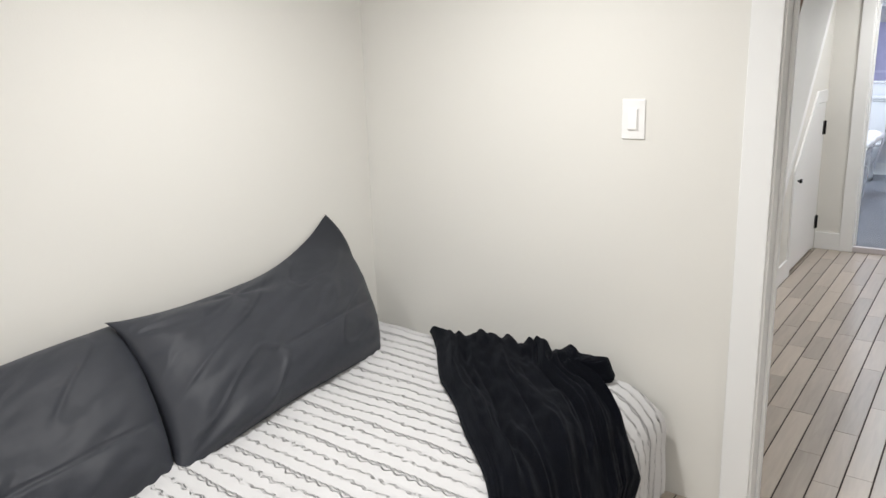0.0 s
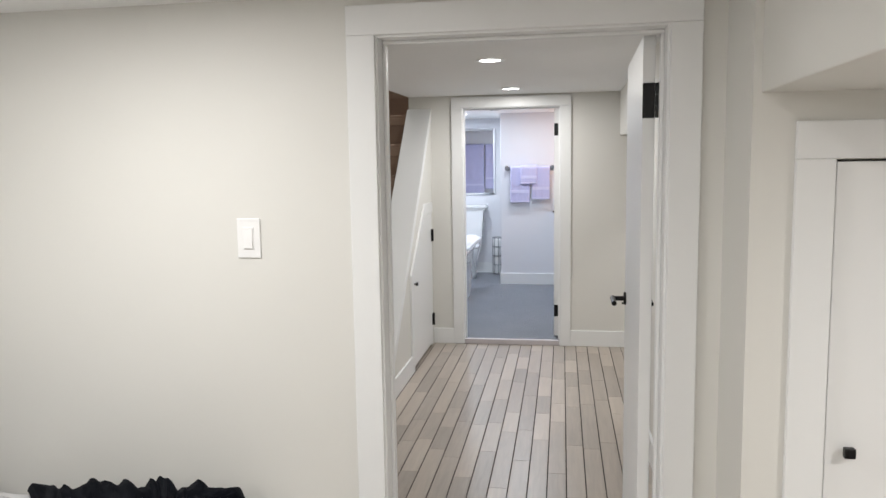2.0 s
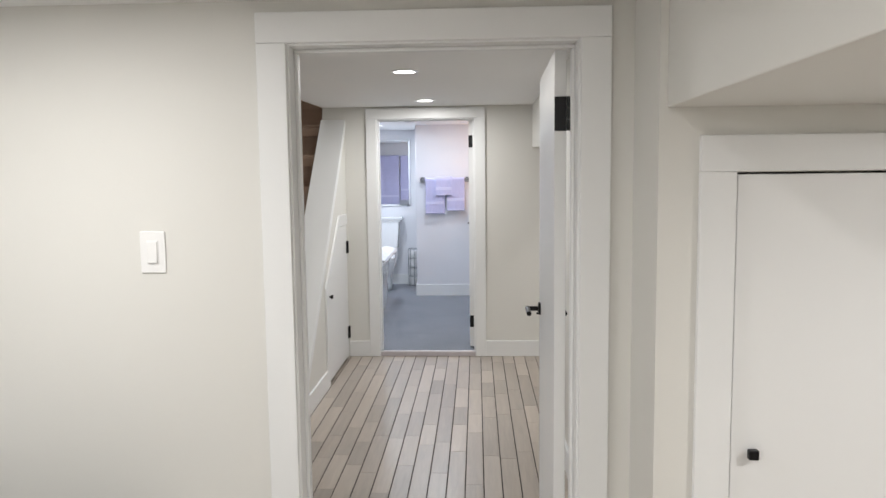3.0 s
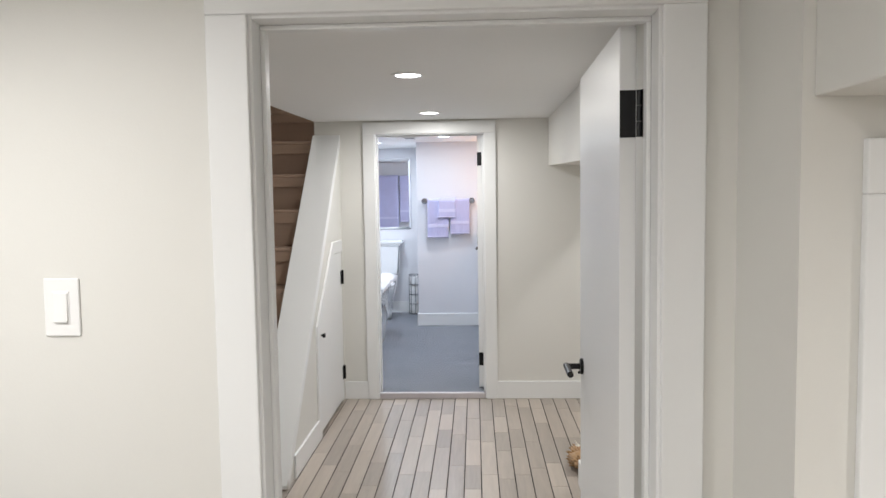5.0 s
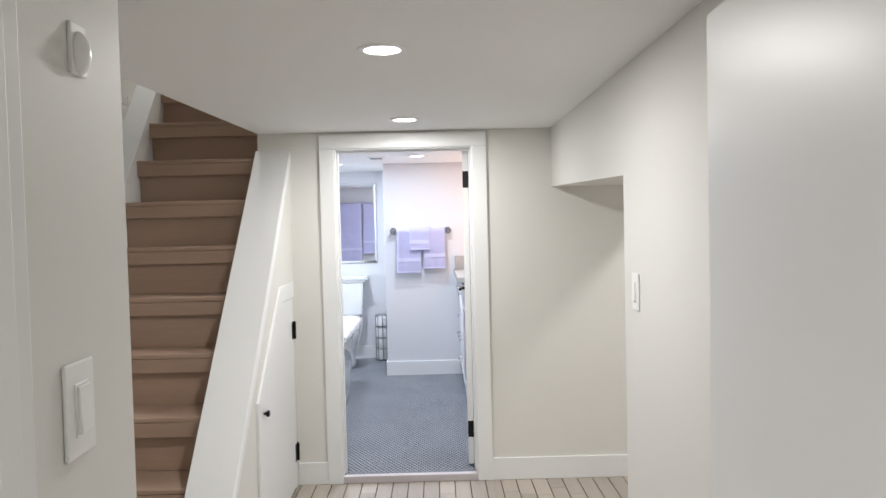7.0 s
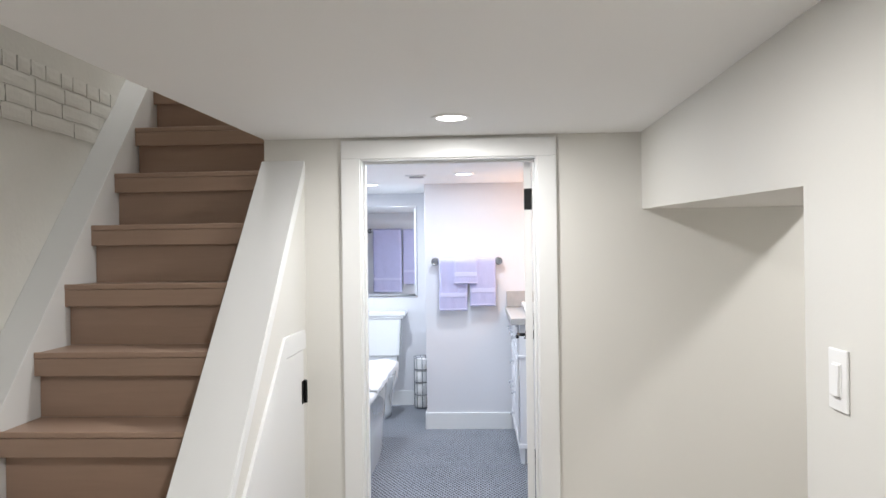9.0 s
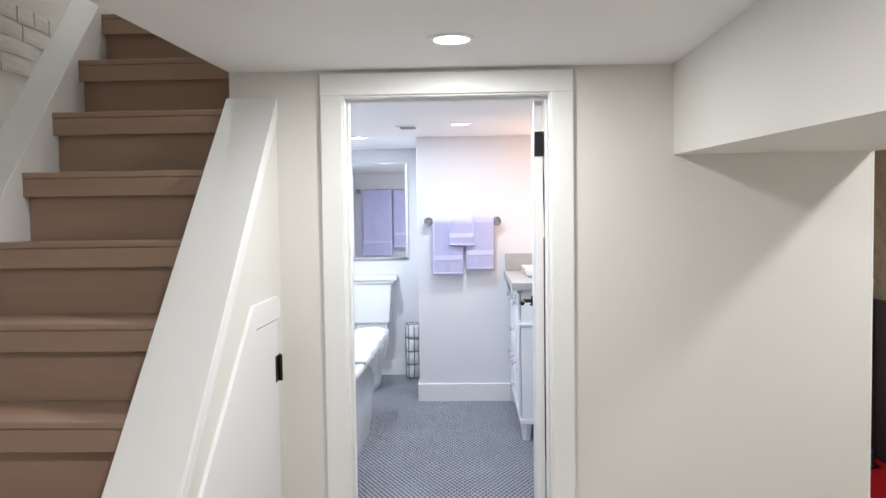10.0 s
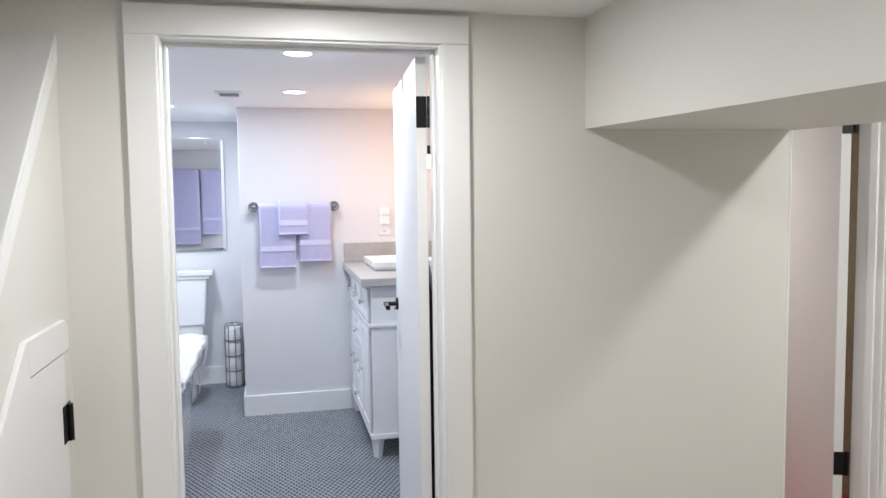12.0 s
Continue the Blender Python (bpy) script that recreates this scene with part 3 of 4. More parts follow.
def place_pillow(y, x, z, lean, turn, width, height, thick, seed, dip, peak, low, shear, bulge, seam, label):
    bm = pillow(width, height, thick, seed, dip, peak, low, shear, bulge, seam)
    m = Matrix.Translation((x, y, z)) @ Matrix.Rotation(radians(turn), 4, "Z") @ Matrix.Rotation(radians(lean), 4, "X")
    # pressed flat where it meets the wall behind the bed
    for v in bm.verts:
        p = m @ v.co
        d = p.x + 2.092
        if d < 0.04:
            p.x = -2.092 + 0.04 * math.exp((d - 0.04) / 0.04)
        v.co = m.inverted() @ p
    ob = tagged(new("pillow", mesh_of("pillow", bm, PILLOWCASE, True)), label, "pillow", "pillows on the bed")
    ob.matrix_basis = m
    return ob


place_pillow(1.480, -1.735, BTOP - 0.025, -35, 97.7, 0.975, 0.515, 0.20, 1.3, 0.033, 0.15, 0.025, 0.10, 3.2, -0.28, "charcoal grey pillow leaning against the wall with a peaked corner")
place_pillow(0.51, -1.65, BTOP - 0.04, -37, 95, 0.98, 0.53, 0.20, 4.1, 0.02, -0.03, 0.06, 0.12, 0.5, -0.42, "charcoal grey pillow with a tucked corner leaning on the wall")


def throw():
    """A crumpled fleece that lies over the foot of the bed and falls over its free side."""
    bm = bmesh.new()
    n, m = 190, 170
    g = []
    for j in range(m + 1):
        v = j / m
        row = []
        for i in range(n + 1):
            u = i / n
            # u runs across the bed towards the free side, v from the far wall towards the near side
            ax, ay, bx, by = -1.73, 2.20, -0.94, 2.19
            dx, dy, cx, cy = -0.62, 1.06, -0.30, 1.48
            x = (ax * (1 - u) + bx * u) * (1 - v) + (dx * (1 - u) + cx * u) * v + 0.025 * noise.noise((v * 5, u * 2, 0))
            y = (ay * (1 - u) + by * u) * (1 - v) + (dy * (1 - u) + cy * u) * v + 0.02 * noise.noise((u * 9, v * 2, 6)) + 0.05 * math.sin(u * math.pi) * (1 - v) * v
            x -= (0.21 * math.exp(-((v - 0.20) / 0.075) ** 2) + 0.03 * math.sin(math.pi * v)) * u ** 4
            over = max(0.0, x - (BX1 - 0.03))
            w = 1.6 * noise.noise((u * 2.2, v * 2.2, 4)) + 0.7 * noise.noise((u * 5, v * 4, 9))
            folds = 0.026 * (1 - abs(math.sin(u * 10 - v * 2.5 + w))) + 0.016 * (1 - abs(math.sin(u * 23 + v * 4 + 2 * w))) - 0.016
            folds += 0.014 * noise.noise((u * 13, v * 7, 8)) + 0.006 * noise.noise((u * 30, v * 22, 3)) + 0.004 * math.sin(u * 95 + 6 * w)
            # the far end is turned over on itself
            folds += 0.035 * math.exp(-((v - 0.10 - 0.35 * max(0, u - 0.55)) / 0.07) ** 2) * (0.4 + 0.6 * u)
            folds += 0.030 * math.exp(-((u - 0.84) / 0.16) ** 2 - ((v - 0.06) / 0.07) ** 2)
            edge = min(1, u * 14, (1 - u) * 14, v * 14 + 0.15)
            z = bed_top(min(x, BX1 - 0.02), y) + 0.026 + max(0, 0.034 + 1.25 * folds) * edge
            row.append((min(x, BX1 + 0.045 + 0.3 * folds + 0.02 * over), y, z - over * 1.5))
        g.append(row)
    top = [[bm.verts.new(p) for p in row] for row in g]
    low = [[bm.verts.new((p[0] - 0.006, p[1], p[2] - 0.014)) for p in row] for row in g]
    for j in range(m):
        for i in range(n):
            bm.faces.new((top[j][i], top[j + 1][i], top[j + 1][i + 1], top[j][i + 1]))
            bm.faces.new((low[j][i], low[j][i + 1], low[j + 1][i + 1], low[j + 1][i]))
    rim = [(0, i) for i in range(n)] + [(j, n) for j in range(m)] + [(m, i) for i in range(n, 0, -1)] + [(j, 0) for j in range(m, 0, -1)]
    for (a, b), (c, d) in zip(rim, rim[1:] + rim[:1]):
        bm.faces.new((top[a][b], top[c][d], low[c][d], low[a][b]))
    bmesh.ops.recalc_face_normals(bm, faces=bm.faces)
    return bm


solid("throw_blanket", throw(), VELVET, "black plush throw crumpled over the end of the bed", "blanket", True)


def wall_switch(centre, out, wide=0.079, high=0.128, label="white rocker light switch on the wall"):
    """A rocker switch in a screwless plate; out: the wall's outward direction, '-y', '+x' or '-x'."""
    sw = thing("light_switch", *centre, label, "light switch", "light switches")
    m = Matrix.Translation(centre) @ Matrix.Rotation(radians({"-y": 0, "+x": 90, "-x": -90}[out]), 4, "Z")

    def put(name, bm, parent):
        bm.transform(m)
        return part(name, bm, PLASTIC, parent)

    put("plate", box(bmesh.new(), -wide / 2, wide / 2, -0.0065, 0, -high / 2, high / 2, 0.003), sw)
    put("bezel", box(bmesh.new(), -0.0185, 0.0185, -0.0085, -0.006, -0.036, 0.036, 0.001), sw)
    bm = bmesh.new()
    box(bm, -0.0155, 0.0155, -0.012, -0.008, -0.032, 0.032, 0.0015)
    for v in bm.verts:
        v.co.y -= 0.003 * max(0, -v.co.z / 0.032) if v.co.y < -0.009 else 0
    put("rocker", bm, sw)
    return sw


wall_switch((-0.940, BED_Y, 1.292), "-y")
wall_switch((STUB, 2.835, 1.298), "+x")
wall_switch((RWALL, 4.385, 1.283), "-x")

# small rounded sensor high on the stub wall
hk = thing("wall_sensor", STUB, 2.87, 1.785, "small rounded white plastic sensor high on the wall", "sensor")
part("back_plate", boxes((STUB, STUB + 0.006, 2.848, 2.892, 1.750, 1.820), bevel=0.002), PLASTIC, hk)
bm = bmesh.new()
bmesh.ops.create_uvsphere(bm, u_segments=24, v_segments=16, radius=1)
for v in bm.verts:
    v.co = Vector((STUB + 0.005 + max(0, v.co.x) * 0.016, 2.87 + v.co.y * 0.019, 1.780 + v.co.z * 0.030))
part("dome", bm, PLASTIC, hk, smooth=True)

# closet door with its frame
cd = thing("closet_door", 1.04, CL_Y, 0.0, "low white closet door with a square black knob, closed", "door")
part("slab", boxes((CL_X + 0.004, 1.356, CL_Y - 0.002, CL_Y + 0.033, 0.01, CL_T - 0.005), bevel=0.002), DOOR_PAINT, cd)
kb = part("knob", boxes((0.752, 0.778, CL_Y - 0.034, CL_Y - 0.014, 0.772, 0.798), bevel=0.003), BLACK, cd, "square black knob")
part("knob_neck", tube(bmesh.new(), (0.765, CL_Y - 0.016, 0.785), (0.765, CL_Y, 0.785), 0.006), BLACK, kb)
cf = tagged(new("door_frame_3"), "white painted flat casing of the closet door", "door frame", "", "structure")
part("casing", boxes((CL_X - 0.094, CL_X - 0.002, CL_Y - 0.018, CL_Y, 0, CL_T + 0.002), bevel=0.003), TRIM, cf)
part("casing", boxes((1.362, 1.454, CL_Y - 0.018, CL_Y, 0, CL_T + 0.002), bevel=0.003), TRIM, cf)
part("head_casing", boxes((CL_X - 0.094, 1.454, CL_Y - 0.019, CL_Y, CL_T + 0.002, CL_T + 0.094), bevel=0.003), TRIM, cf)

# ---- hall ----
hd = thing("hatch_door", KNEE, 5.72, 0, "white understair hatch door with a sloped top, closed", "door")
g = 0.004
part("slab", prism([(H_Y0 + g, H_Z0 + g), (H_Y1 - g, H_Z0 + g), (H_Y1 - g, H_ZT - g), (H_YT, H_ZT - g), (H_Y0 + g, H_ZL - g)], "x", KNEE - 0.03, KNEE + 0.010, 0.002), DOOR_PAINT, hd)
for z in (0.94, 0.23):
    h1 = part("hinge", boxes((KNEE + 0.010, KNEE + 0.013, H_Y1 - 0.045, H_Y1 - 0.008, z - 0.05, z + 0.05), bevel=0.001), BLACK, hd, "black surface hinge")
    part("knuckle", tube(bmesh.new(), (KNEE + 0.018, H_Y1 - 0.004, z - 0.05), (KNEE + 0.018, H_Y1 - 0.004, z + 0.05), 0.008), BLACK, h1)
    part("hinge_leaf", boxes((KNEE + 0.008, KNEE + 0.011, H_Y1, H_Y1 + 0.03, z - 0.05, z + 0.05), bevel=0.001), BLACK, h1)
k2 = part("knob", boxes((KNEE + 0.022, KNEE + 0.038, 5.322, 5.348, 0.637, 0.663), bevel=0.003), BLACK, hd, "square black knob")
part("knob_neck", tube(bmesh.new(), (KNEE + 0.006, 5.335, 0.65), (KNEE + 0.024, 5.335, 0.65), 0.006), BLACK, k2)
ht = tagged(new("trim_hatch"), "white flat trim round the understair hatch", "trim", "", "structure")
part("side_trim", prism([(H_Y0 - 0.066, 0.0), (H_Y0, 0.0), (H_Y0, H_ZL), (H_Y0 - 0.066, 0.722)], "x", KNEE, KNEE + 0.014, 0.002), TRIM, ht)
part("slope_trim", prism([(H_Y0 - 0.066, 0.7225), (H_Y0, H_ZL + 0.0005), (H_YT, H_ZT), (H_YT, 1.215), (5.79, 1.215)], "x", KNEE, KNEE + 0.014, 0.002), TRIM, ht)
part("top_trim", prism([(H_YT + 0.0005, H_ZT), (H_Y1 + 0.03, H_ZT), (H_Y1 + 0.03, 1.19), (H_Y1 + 0.01, 1.215), (H_YT + 0.0005, 1.215)], "x", KNEE, KNEE + 0.014, 0.002), TRIM, ht)

# the utility door stands ajar beyond the soffit
ud = thing("door_3", 1.634, 6.33, 0.01, "white utility room door standing ajar with black hinges", "door")
bm = box(bmesh.new(), -0.036, 0.0, 0.0, 0.72, 0.012, 1.915, 0.002)
tilt = Matrix.Translation((1.634, 6.34, 0)) @ Matrix.Rotation(radians(-21), 4, "Z")
bm.transform(tilt)
part("slab", bm, DOOR_PAINT, ud)
for z in (1.787, 0.487):
    bm = box(bmesh.new(), -0.034, 0.004, -0.003, 0.0, z - 0.045, z + 0.045, 0.001)
    bm.transform(tilt)
    h3 = part("hinge", bm, BLACK, ud, "black butt hinge")
    part("knuckle", tube(bmesh.new(), (1.646, 6.335, z - 0.045), (1.646, 6.335, z + 0.045), 0.0075), BLACK, h3)
bm = lathe([(0.026, 0), (0.026, 0.006), (0.011, 0.012), (0.011, 0.03), (0.024, 0.04), (0.028, 0.052), (0.022, 0.066), (0.004, 0.07)], 24, (-0.036, 0.655, 1.09), (-1, 0, 0))
bm.transform(tilt)
part("knob", bm, BLACK, ud, "round black door knob", True)
uf = tagged(new("door_frame_4"), "white painted jamb and casing of the utility door", "door frame", "", "structure")
part("jamb", boxes((1.657, 1.724, BATH_Y, BATH_IN + 0.01, 0, 1.928), bevel=0.002), TRIM, uf)
part("stop", boxes((1.647, 1.657, BATH_Y + 0.03, BATH_Y + 0.065, 0, 1.928), bevel=0.002), TRIM, uf)
part("casing", boxes((1.664, 1.754, BATH_Y - 0.018, BATH_Y, 0, 2.02), bevel=0.003), TRIM, uf)
part("end_trim", boxes((PASS_X, PASS_X + 0.008, BATH_Y - 0.002, BATH_IN + 0.002, 0, 1.928), bevel=0.002), TRIM, uf)
part("head_casing", boxes((PASS_X + 0.008, 1.663, BATH_Y - 0.018, BATH_Y, 1.93, 2.02), bevel=0.003), TRIM, uf)
solid("board", boxes((2.18, 2.22, 7.3, 8.8, 0.0, 0.97), bevel=0.01), DARK, "large dark board standing before the stone wall", "board")
br = thing("broom", 2.06, 7.75, 0, "broom with a pale wooden handle leaning in the dark", "broom")
part("handle", tube(bmesh.new(), (2.04, 7.80, 0.10), (2.165, 7.88, 1.10), 0.014), PALE_WOOD, br)
part("head", boxes((2.00, 2.08, 7.66, 7.94, 0.0, 0.11), bevel=0.01), material("blue plastic bristles", (0.03, 0.07, 0.2), 0.6), br, "blue broom head")


# plush toy on the floor at the mouth of the side passage
def plush_toy():
    bm = bmesh.new()
    bmesh.ops.create_icosphere(bm, subdivisions=4, radius=1)
    for v in bm.verts:
        c = v.co.copy()
        pull = 1 + 0.22 * noise.noise(c * 1.6) + 0.10 * noise.noise(c * 5)
        v.co = Vector((0.562 + c.x * 0.075 * pull, 4.80 + c.y * 0.165 * pull, max(0.001, 0.045 + c.z * 0.046 * pull)))
    roots = [(v.co.copy(), Vector((v.co.x - 0.562, (v.co.y - 4.80) * 0.4, v.co.z - 0.03)).normalized()) for v in list(bm.verts)[::5] if v.co.z > 0.012]
    dice = random.Random(3)
    for p, d in roots:
        tip = p + (d + Vector((dice.uniform(-0.5, 0.5), dice.uniform(-0.6, 0.6), dice.uniform(-0.4, 0.3)))) * dice.uniform(0.012, 0.026)
        tip.z = max(0.004, tip.z)
        tube(bm, p, tip, 0.006, 5, 0.0006)
    for f in bm.faces:
        c = f.calc_center_median()
        f.material_index = 1 if c.y > 4.895 and c.x > 0.535 else 0
    return bm


toy = solid("plush_toy", plush_toy(), material("golden plush fur", (0.42, 0.25, 0.11), 0.95, spread=0.35, scale=30, grain=300, bump=0.6, sheen=0.3), "golden brown shaggy plush toy lying on the plank floor", "toy")
toy.data.materials.append(material("cream plush fur", (0.80, 0.77, 0.70), 0.95, spread=0.1, scale=30, grain=300, bump=0.6))


# ---- bathroom ----
def bar_towel(x, y, z, wide, drop, back, thick, seed, label, outward=-1, band=0.15, borders=True):
    """A folded towel over a bar along x: front and back fall, joined over the bar, with a woven border."""
    tw = thing("towel", x, y, z, label, "towel", "lavender towels")
    arc = [(math.cos(a) * (0.012 + thick), math.sin(a) * (0.012 + thick)) for a in [math.pi * i / 10 for i in range(11)]]
    outer = [(outward * (0.014 + thick), -drop)] + [(outward * c, s) for c, s in arc] + [(-outward * (0.012 + thick), -back)]
    inner = [(-outward * 0.010, -back)] + [(-outward * 0.010 * math.cos(a), 0.010 * math.sin(a)) for a in [math.pi * i / 8 for i in range(9)]] + [(outward * 0.009, -drop)]

    def fine(line, step=0.012):
        res = []
        for p, q in zip(line, line[1:]):
            k = max(1, int(math.dist(p, q) / step))
            res += [(p[0] + (q[0] - p[0]) * i / k, p[1] + (q[1] - p[1]) * i / k) for i in range(k)]
        return res + [line[-1]]

    loop = fine(outer) + fine(inner)
    bm = bmesh.new()
    n = 26
    rings = []
    for i in range(n + 1):
        u = i / n
        round_in = 0.006 * (1 - min(1, min(u, 1 - u) * n / 2.0)) if 0 < u < 1 else 0.006
        ring = []
        for py, pz in loop:
            hang = min(1, max(0, -pz / 0.2))
            w = 0.006 * noise.noise((u * 4 + seed, pz * 5, seed)) * hang
            sx = x - wide / 2 + wide * u + 0.004 * noise.noise((pz * 6, seed, 0.5)) * hang
            ring.append(bm.verts.new((sx, y + py + w - math.copysign(round_in, py), z + pz + 0.003 * noise.noise((u * 5, seed, 9)) * (1 if pz < -0.1 else 0))))
        rings.append(ring)
    k = len(loop)
    for a, b in zip(rings, rings[1:]):
        for i in range(k):
            bm.faces.new((a[i], b[i], b[(i + 1) % k], a[(i + 1) % k]))
    bm.faces.new(rings[0])
    bm.faces.new(rings[-1][::-1])
    bmesh.ops.recalc_face_normals(bm, faces=bm.faces)
    part("cloth", bm, TOWEL, tw, smooth=True)
    if borders:
        h = 0.036
        yo = y + outward * (0.014 + thick)
        part("border", boxes((x - wide / 2 + 0.004, x + wide / 2 - 0.004, min(yo, yo + outward * 0.004), max(yo, yo + outward * 0.004), z - drop + band - h, z - drop + band), bevel=0.002), TOWEL_BAND, tw, "woven lavender border")
        part("hem", boxes((x - wide / 2 + 0.003, x + wide / 2 - 0.003, min(yo, yo + outward * 0.007), max(yo, yo + outward * 0.007), z - drop + 0.006, z - drop + 0.018), bevel=0.003), TOWEL_BAND, tw, "pale stitched hem")
    return tw


def towel_bar(x0, x1, y, z, wall_y, label="chrome towel bar on the wall"):
    tb = thing("towel_bar", (x0 + x1) / 2, wall_y, z, label, "towel bar")
    part("bar", tube(bmesh.new(), (x0, y, z), (x1, y, z), 0.008, 20), CHROME, tb)
    out = -1 if y < wall_y else 1
    for x in (x0, x1):
        # same chrome as the bar; the posts' dark reflections are in the colour
        part("post", lathe([(0.034, 0), (0.034, 0.006), (0.024, 0.014), (0.013, 0.02), (0.012, abs(wall_y - y) - 0.014), (0.022, abs(wall_y - y) - 0.008), (0.032, abs(wall_y - y) + 0.004), (0.033, abs(wall_y - y) + 0.012), (0.027, abs(wall_y - y) + 0.016), (0.024, abs(wall_y - y) + 0.013), (0.012, abs(wall_y - y) + 0.016), (0.003, abs(wall_y - y) + 0.018)], 28, (x, wall_y, z), (0, out, 0)), DARKENED_CHROME, tb, smooth=True)
    return tb


WING = 9.13
towel_bar(-0.60, -0.065, WING - 0.07, 1.470, WING)
bar_towel(-0.447, WING - 0.07, 1.462, 0.236, 0.405, 0.30, 0.020, 1.0, "folded lavender hand towel with a woven border on the bar")
bar_towel(-0.200, WING - 0.07, 1.462, 0.216, 0.368, 0.30, 0.020, 2.0, "folded lavender hand towel with a woven border on the bar")
bar_towel(-0.342, WING - 0.07, 1.452, 0.198, 0.172, 0.16, 0.046, 3.0, "small lavender washcloth folded over the other towels", -1, 0.10)
towel_bar(-1.84, -1.075, 6.555, 1.872, 6.481, "chrome towel bar beside the bathroom door")
bar_towel(-1.575, 6.555, 1.87, 0.42, 0.905, 0.8, 0.018, 5.0, "large lavender bath towel on the bar by the door", 1, 0.21)
bar_towel(-1.226, 6.555, 1.87, 0.235, 0.79, 0.6, 0.012, 6.0, "narrow lavender towel on the bar by the door", 1, 0.21)

# bevelled mirror
mr = thing("mirror", -1.12, 10.12, 1.56, "rectangular frameless wall mirror with shiny cut edges", "mirror")
mx0, mx1, mz0, mz1 = -1.372, -0.845, 1.116, 2.004
part("backing", boxes((mx0 - 0.004, mx1 + 0.004, 10.1075, 10.119, mz0 - 0.004, mz1 + 0.004)), CHROME, mr)
bm = bmesh.new()
q = 0.022
ring_o = [bm.verts.new((x, 10.107, z)) for x, z in ((mx0, mz0), (mx1, mz0), (mx1, mz1), (mx0, mz1))]
ring_i = [bm.verts.new((x, 10.103, z)) for x, z in ((mx0 + q, mz0 + q), (mx1 - q, mz0 + q), (mx1 - q, mz1 - q), (mx0 + q, mz1 - q))]
bm.faces.new(ring_i)
for i in range(4):
    bm.faces.new((ring_o[i], ring_o[(i + 1) % 4], ring_i[(i + 1) % 4], ring_i[i]))
part("glass", bm, MIRROR, mr, "bevelled mirror glass")

# toilet against the back wall
tl = thing("toilet", -1.15, 9.9, BATH_F, "white two-piece toilet with a stepped tank lid", "toilet")
part("tank", prism([(-1.345, 0.55), (-1.015, 0.55), (-0.992, 0.915), (-1.375, 0.915)], "y", 9.92, 10.10, 0.012), PORCELAIN, tl)
part("tank_lid", boxes((-1.40, -0.946, 9.895, 10.112, 0.938, 0.978), bevel=0.008), PORCELAIN, tl)
part("tank_foot", boxes((-1.32, -1.035, 9.94, 10.09, 0.40, 0.552), bevel=0.01), PORCELAIN, tl)
part("lid_step", boxes((-1.385, -0.968, 9.908, 10.108, 0.912, 0.939), bevel=0.006), PORCELAIN, tl)


def bowl(cx, cy, z0, profile, seg=40):
    bm = bmesh.new()
    rings = []
    for rx, ry, oy, z in profile:
        rings.append([bm.verts.new((cx + rx * math.cos(a), cy + oy + ry * math.sin(a) * (1.12 if math.sin(a) < 0 else 0.9), z0 + z)) for a in [2 * math.pi * i / seg for i in range(seg)]])
    for a, b in zip(rings, rings[1:]):
        for i in range(seg):
            j = (i + 1) % seg
            bm.faces.new((a[i], a[j], b[j], b[i]))
    bm.faces.new(rings[0][::-1])
    bm.faces.new(rings[-1])
    return bm


part("bowl", bowl(-1.18, 9.64, BATH_F, [(0.12, 0.2, 0.05, 0), (0.115, 0.19, 0.05, 0.05), (0.10, 0.17, 0.05, 0.18), (0.16, 0.23, 0.0, 0.30), (0.185, 0.25, 0.0, 0.38), (0.185, 0.25, 0.0, 0.40)]), PORCELAIN, tl, smooth=True)
part("seat_lid", bowl(-1.18, 9.64, BATH_F, [(0.185, 0.25, 0, 0.402), (0.192, 0.258, 0, 0.41), (0.192, 0.258, 0, 0.43), (0.18, 0.245, 0, 0.44)]), PORCELAIN, tl, smooth=True)

# freestanding bathtub
tb = thing("bathtub", -1.40, 8.1, BATH_F, "white freestanding bathtub with flared sides", "bathtub")


def tub_ring(hx, hy, z, seg=64, power=4.0):
    res = []
    for i in range(seg):
        a = 2 * math.pi * i / seg
        c, s = math.cos(a), math.sin(a)
        r = (abs(c) ** power + abs(s) ** power) ** (-1 / power)
        res.append((-1.412 + (hx - 0.02) * r * c, 8.0 + (hy - 0.02) * r * s, BATH_F + z))
    return res


def tub():
    bm = bmesh.new()
    prof = [(0.458, 0.86, 0.0), (0.463, 0.865, 0.02), (0.472, 0.895, 0.28), (0.488, 0.935, 0.52), (0.508, 0.955, 0.54), (0.515, 0.962, 0.572), (0.505, 0.952, 0.59), (0.455, 0.92, 0.59), (0.435, 0.90, 0.575), (0.39, 0.85, 0.35), (0.33, 0.78, 0.14), (0.22, 0.65, 0.11)]
    rings = [[bm.verts.new(p) for p in tub_ring(*q)] for q in prof]
    for a, b in zip(rings, rings[1:]):
        for i in range(len(a)):
            j = (i + 1) % len(a)
            bm.faces.new((a[i], a[j], b[j], b[i]))
    bm.faces.new(rings[0][::-1])
    bm.faces.new(rings[-1])
    return bm


part("shell", tub(), PORCELAIN, tb, smooth=True)


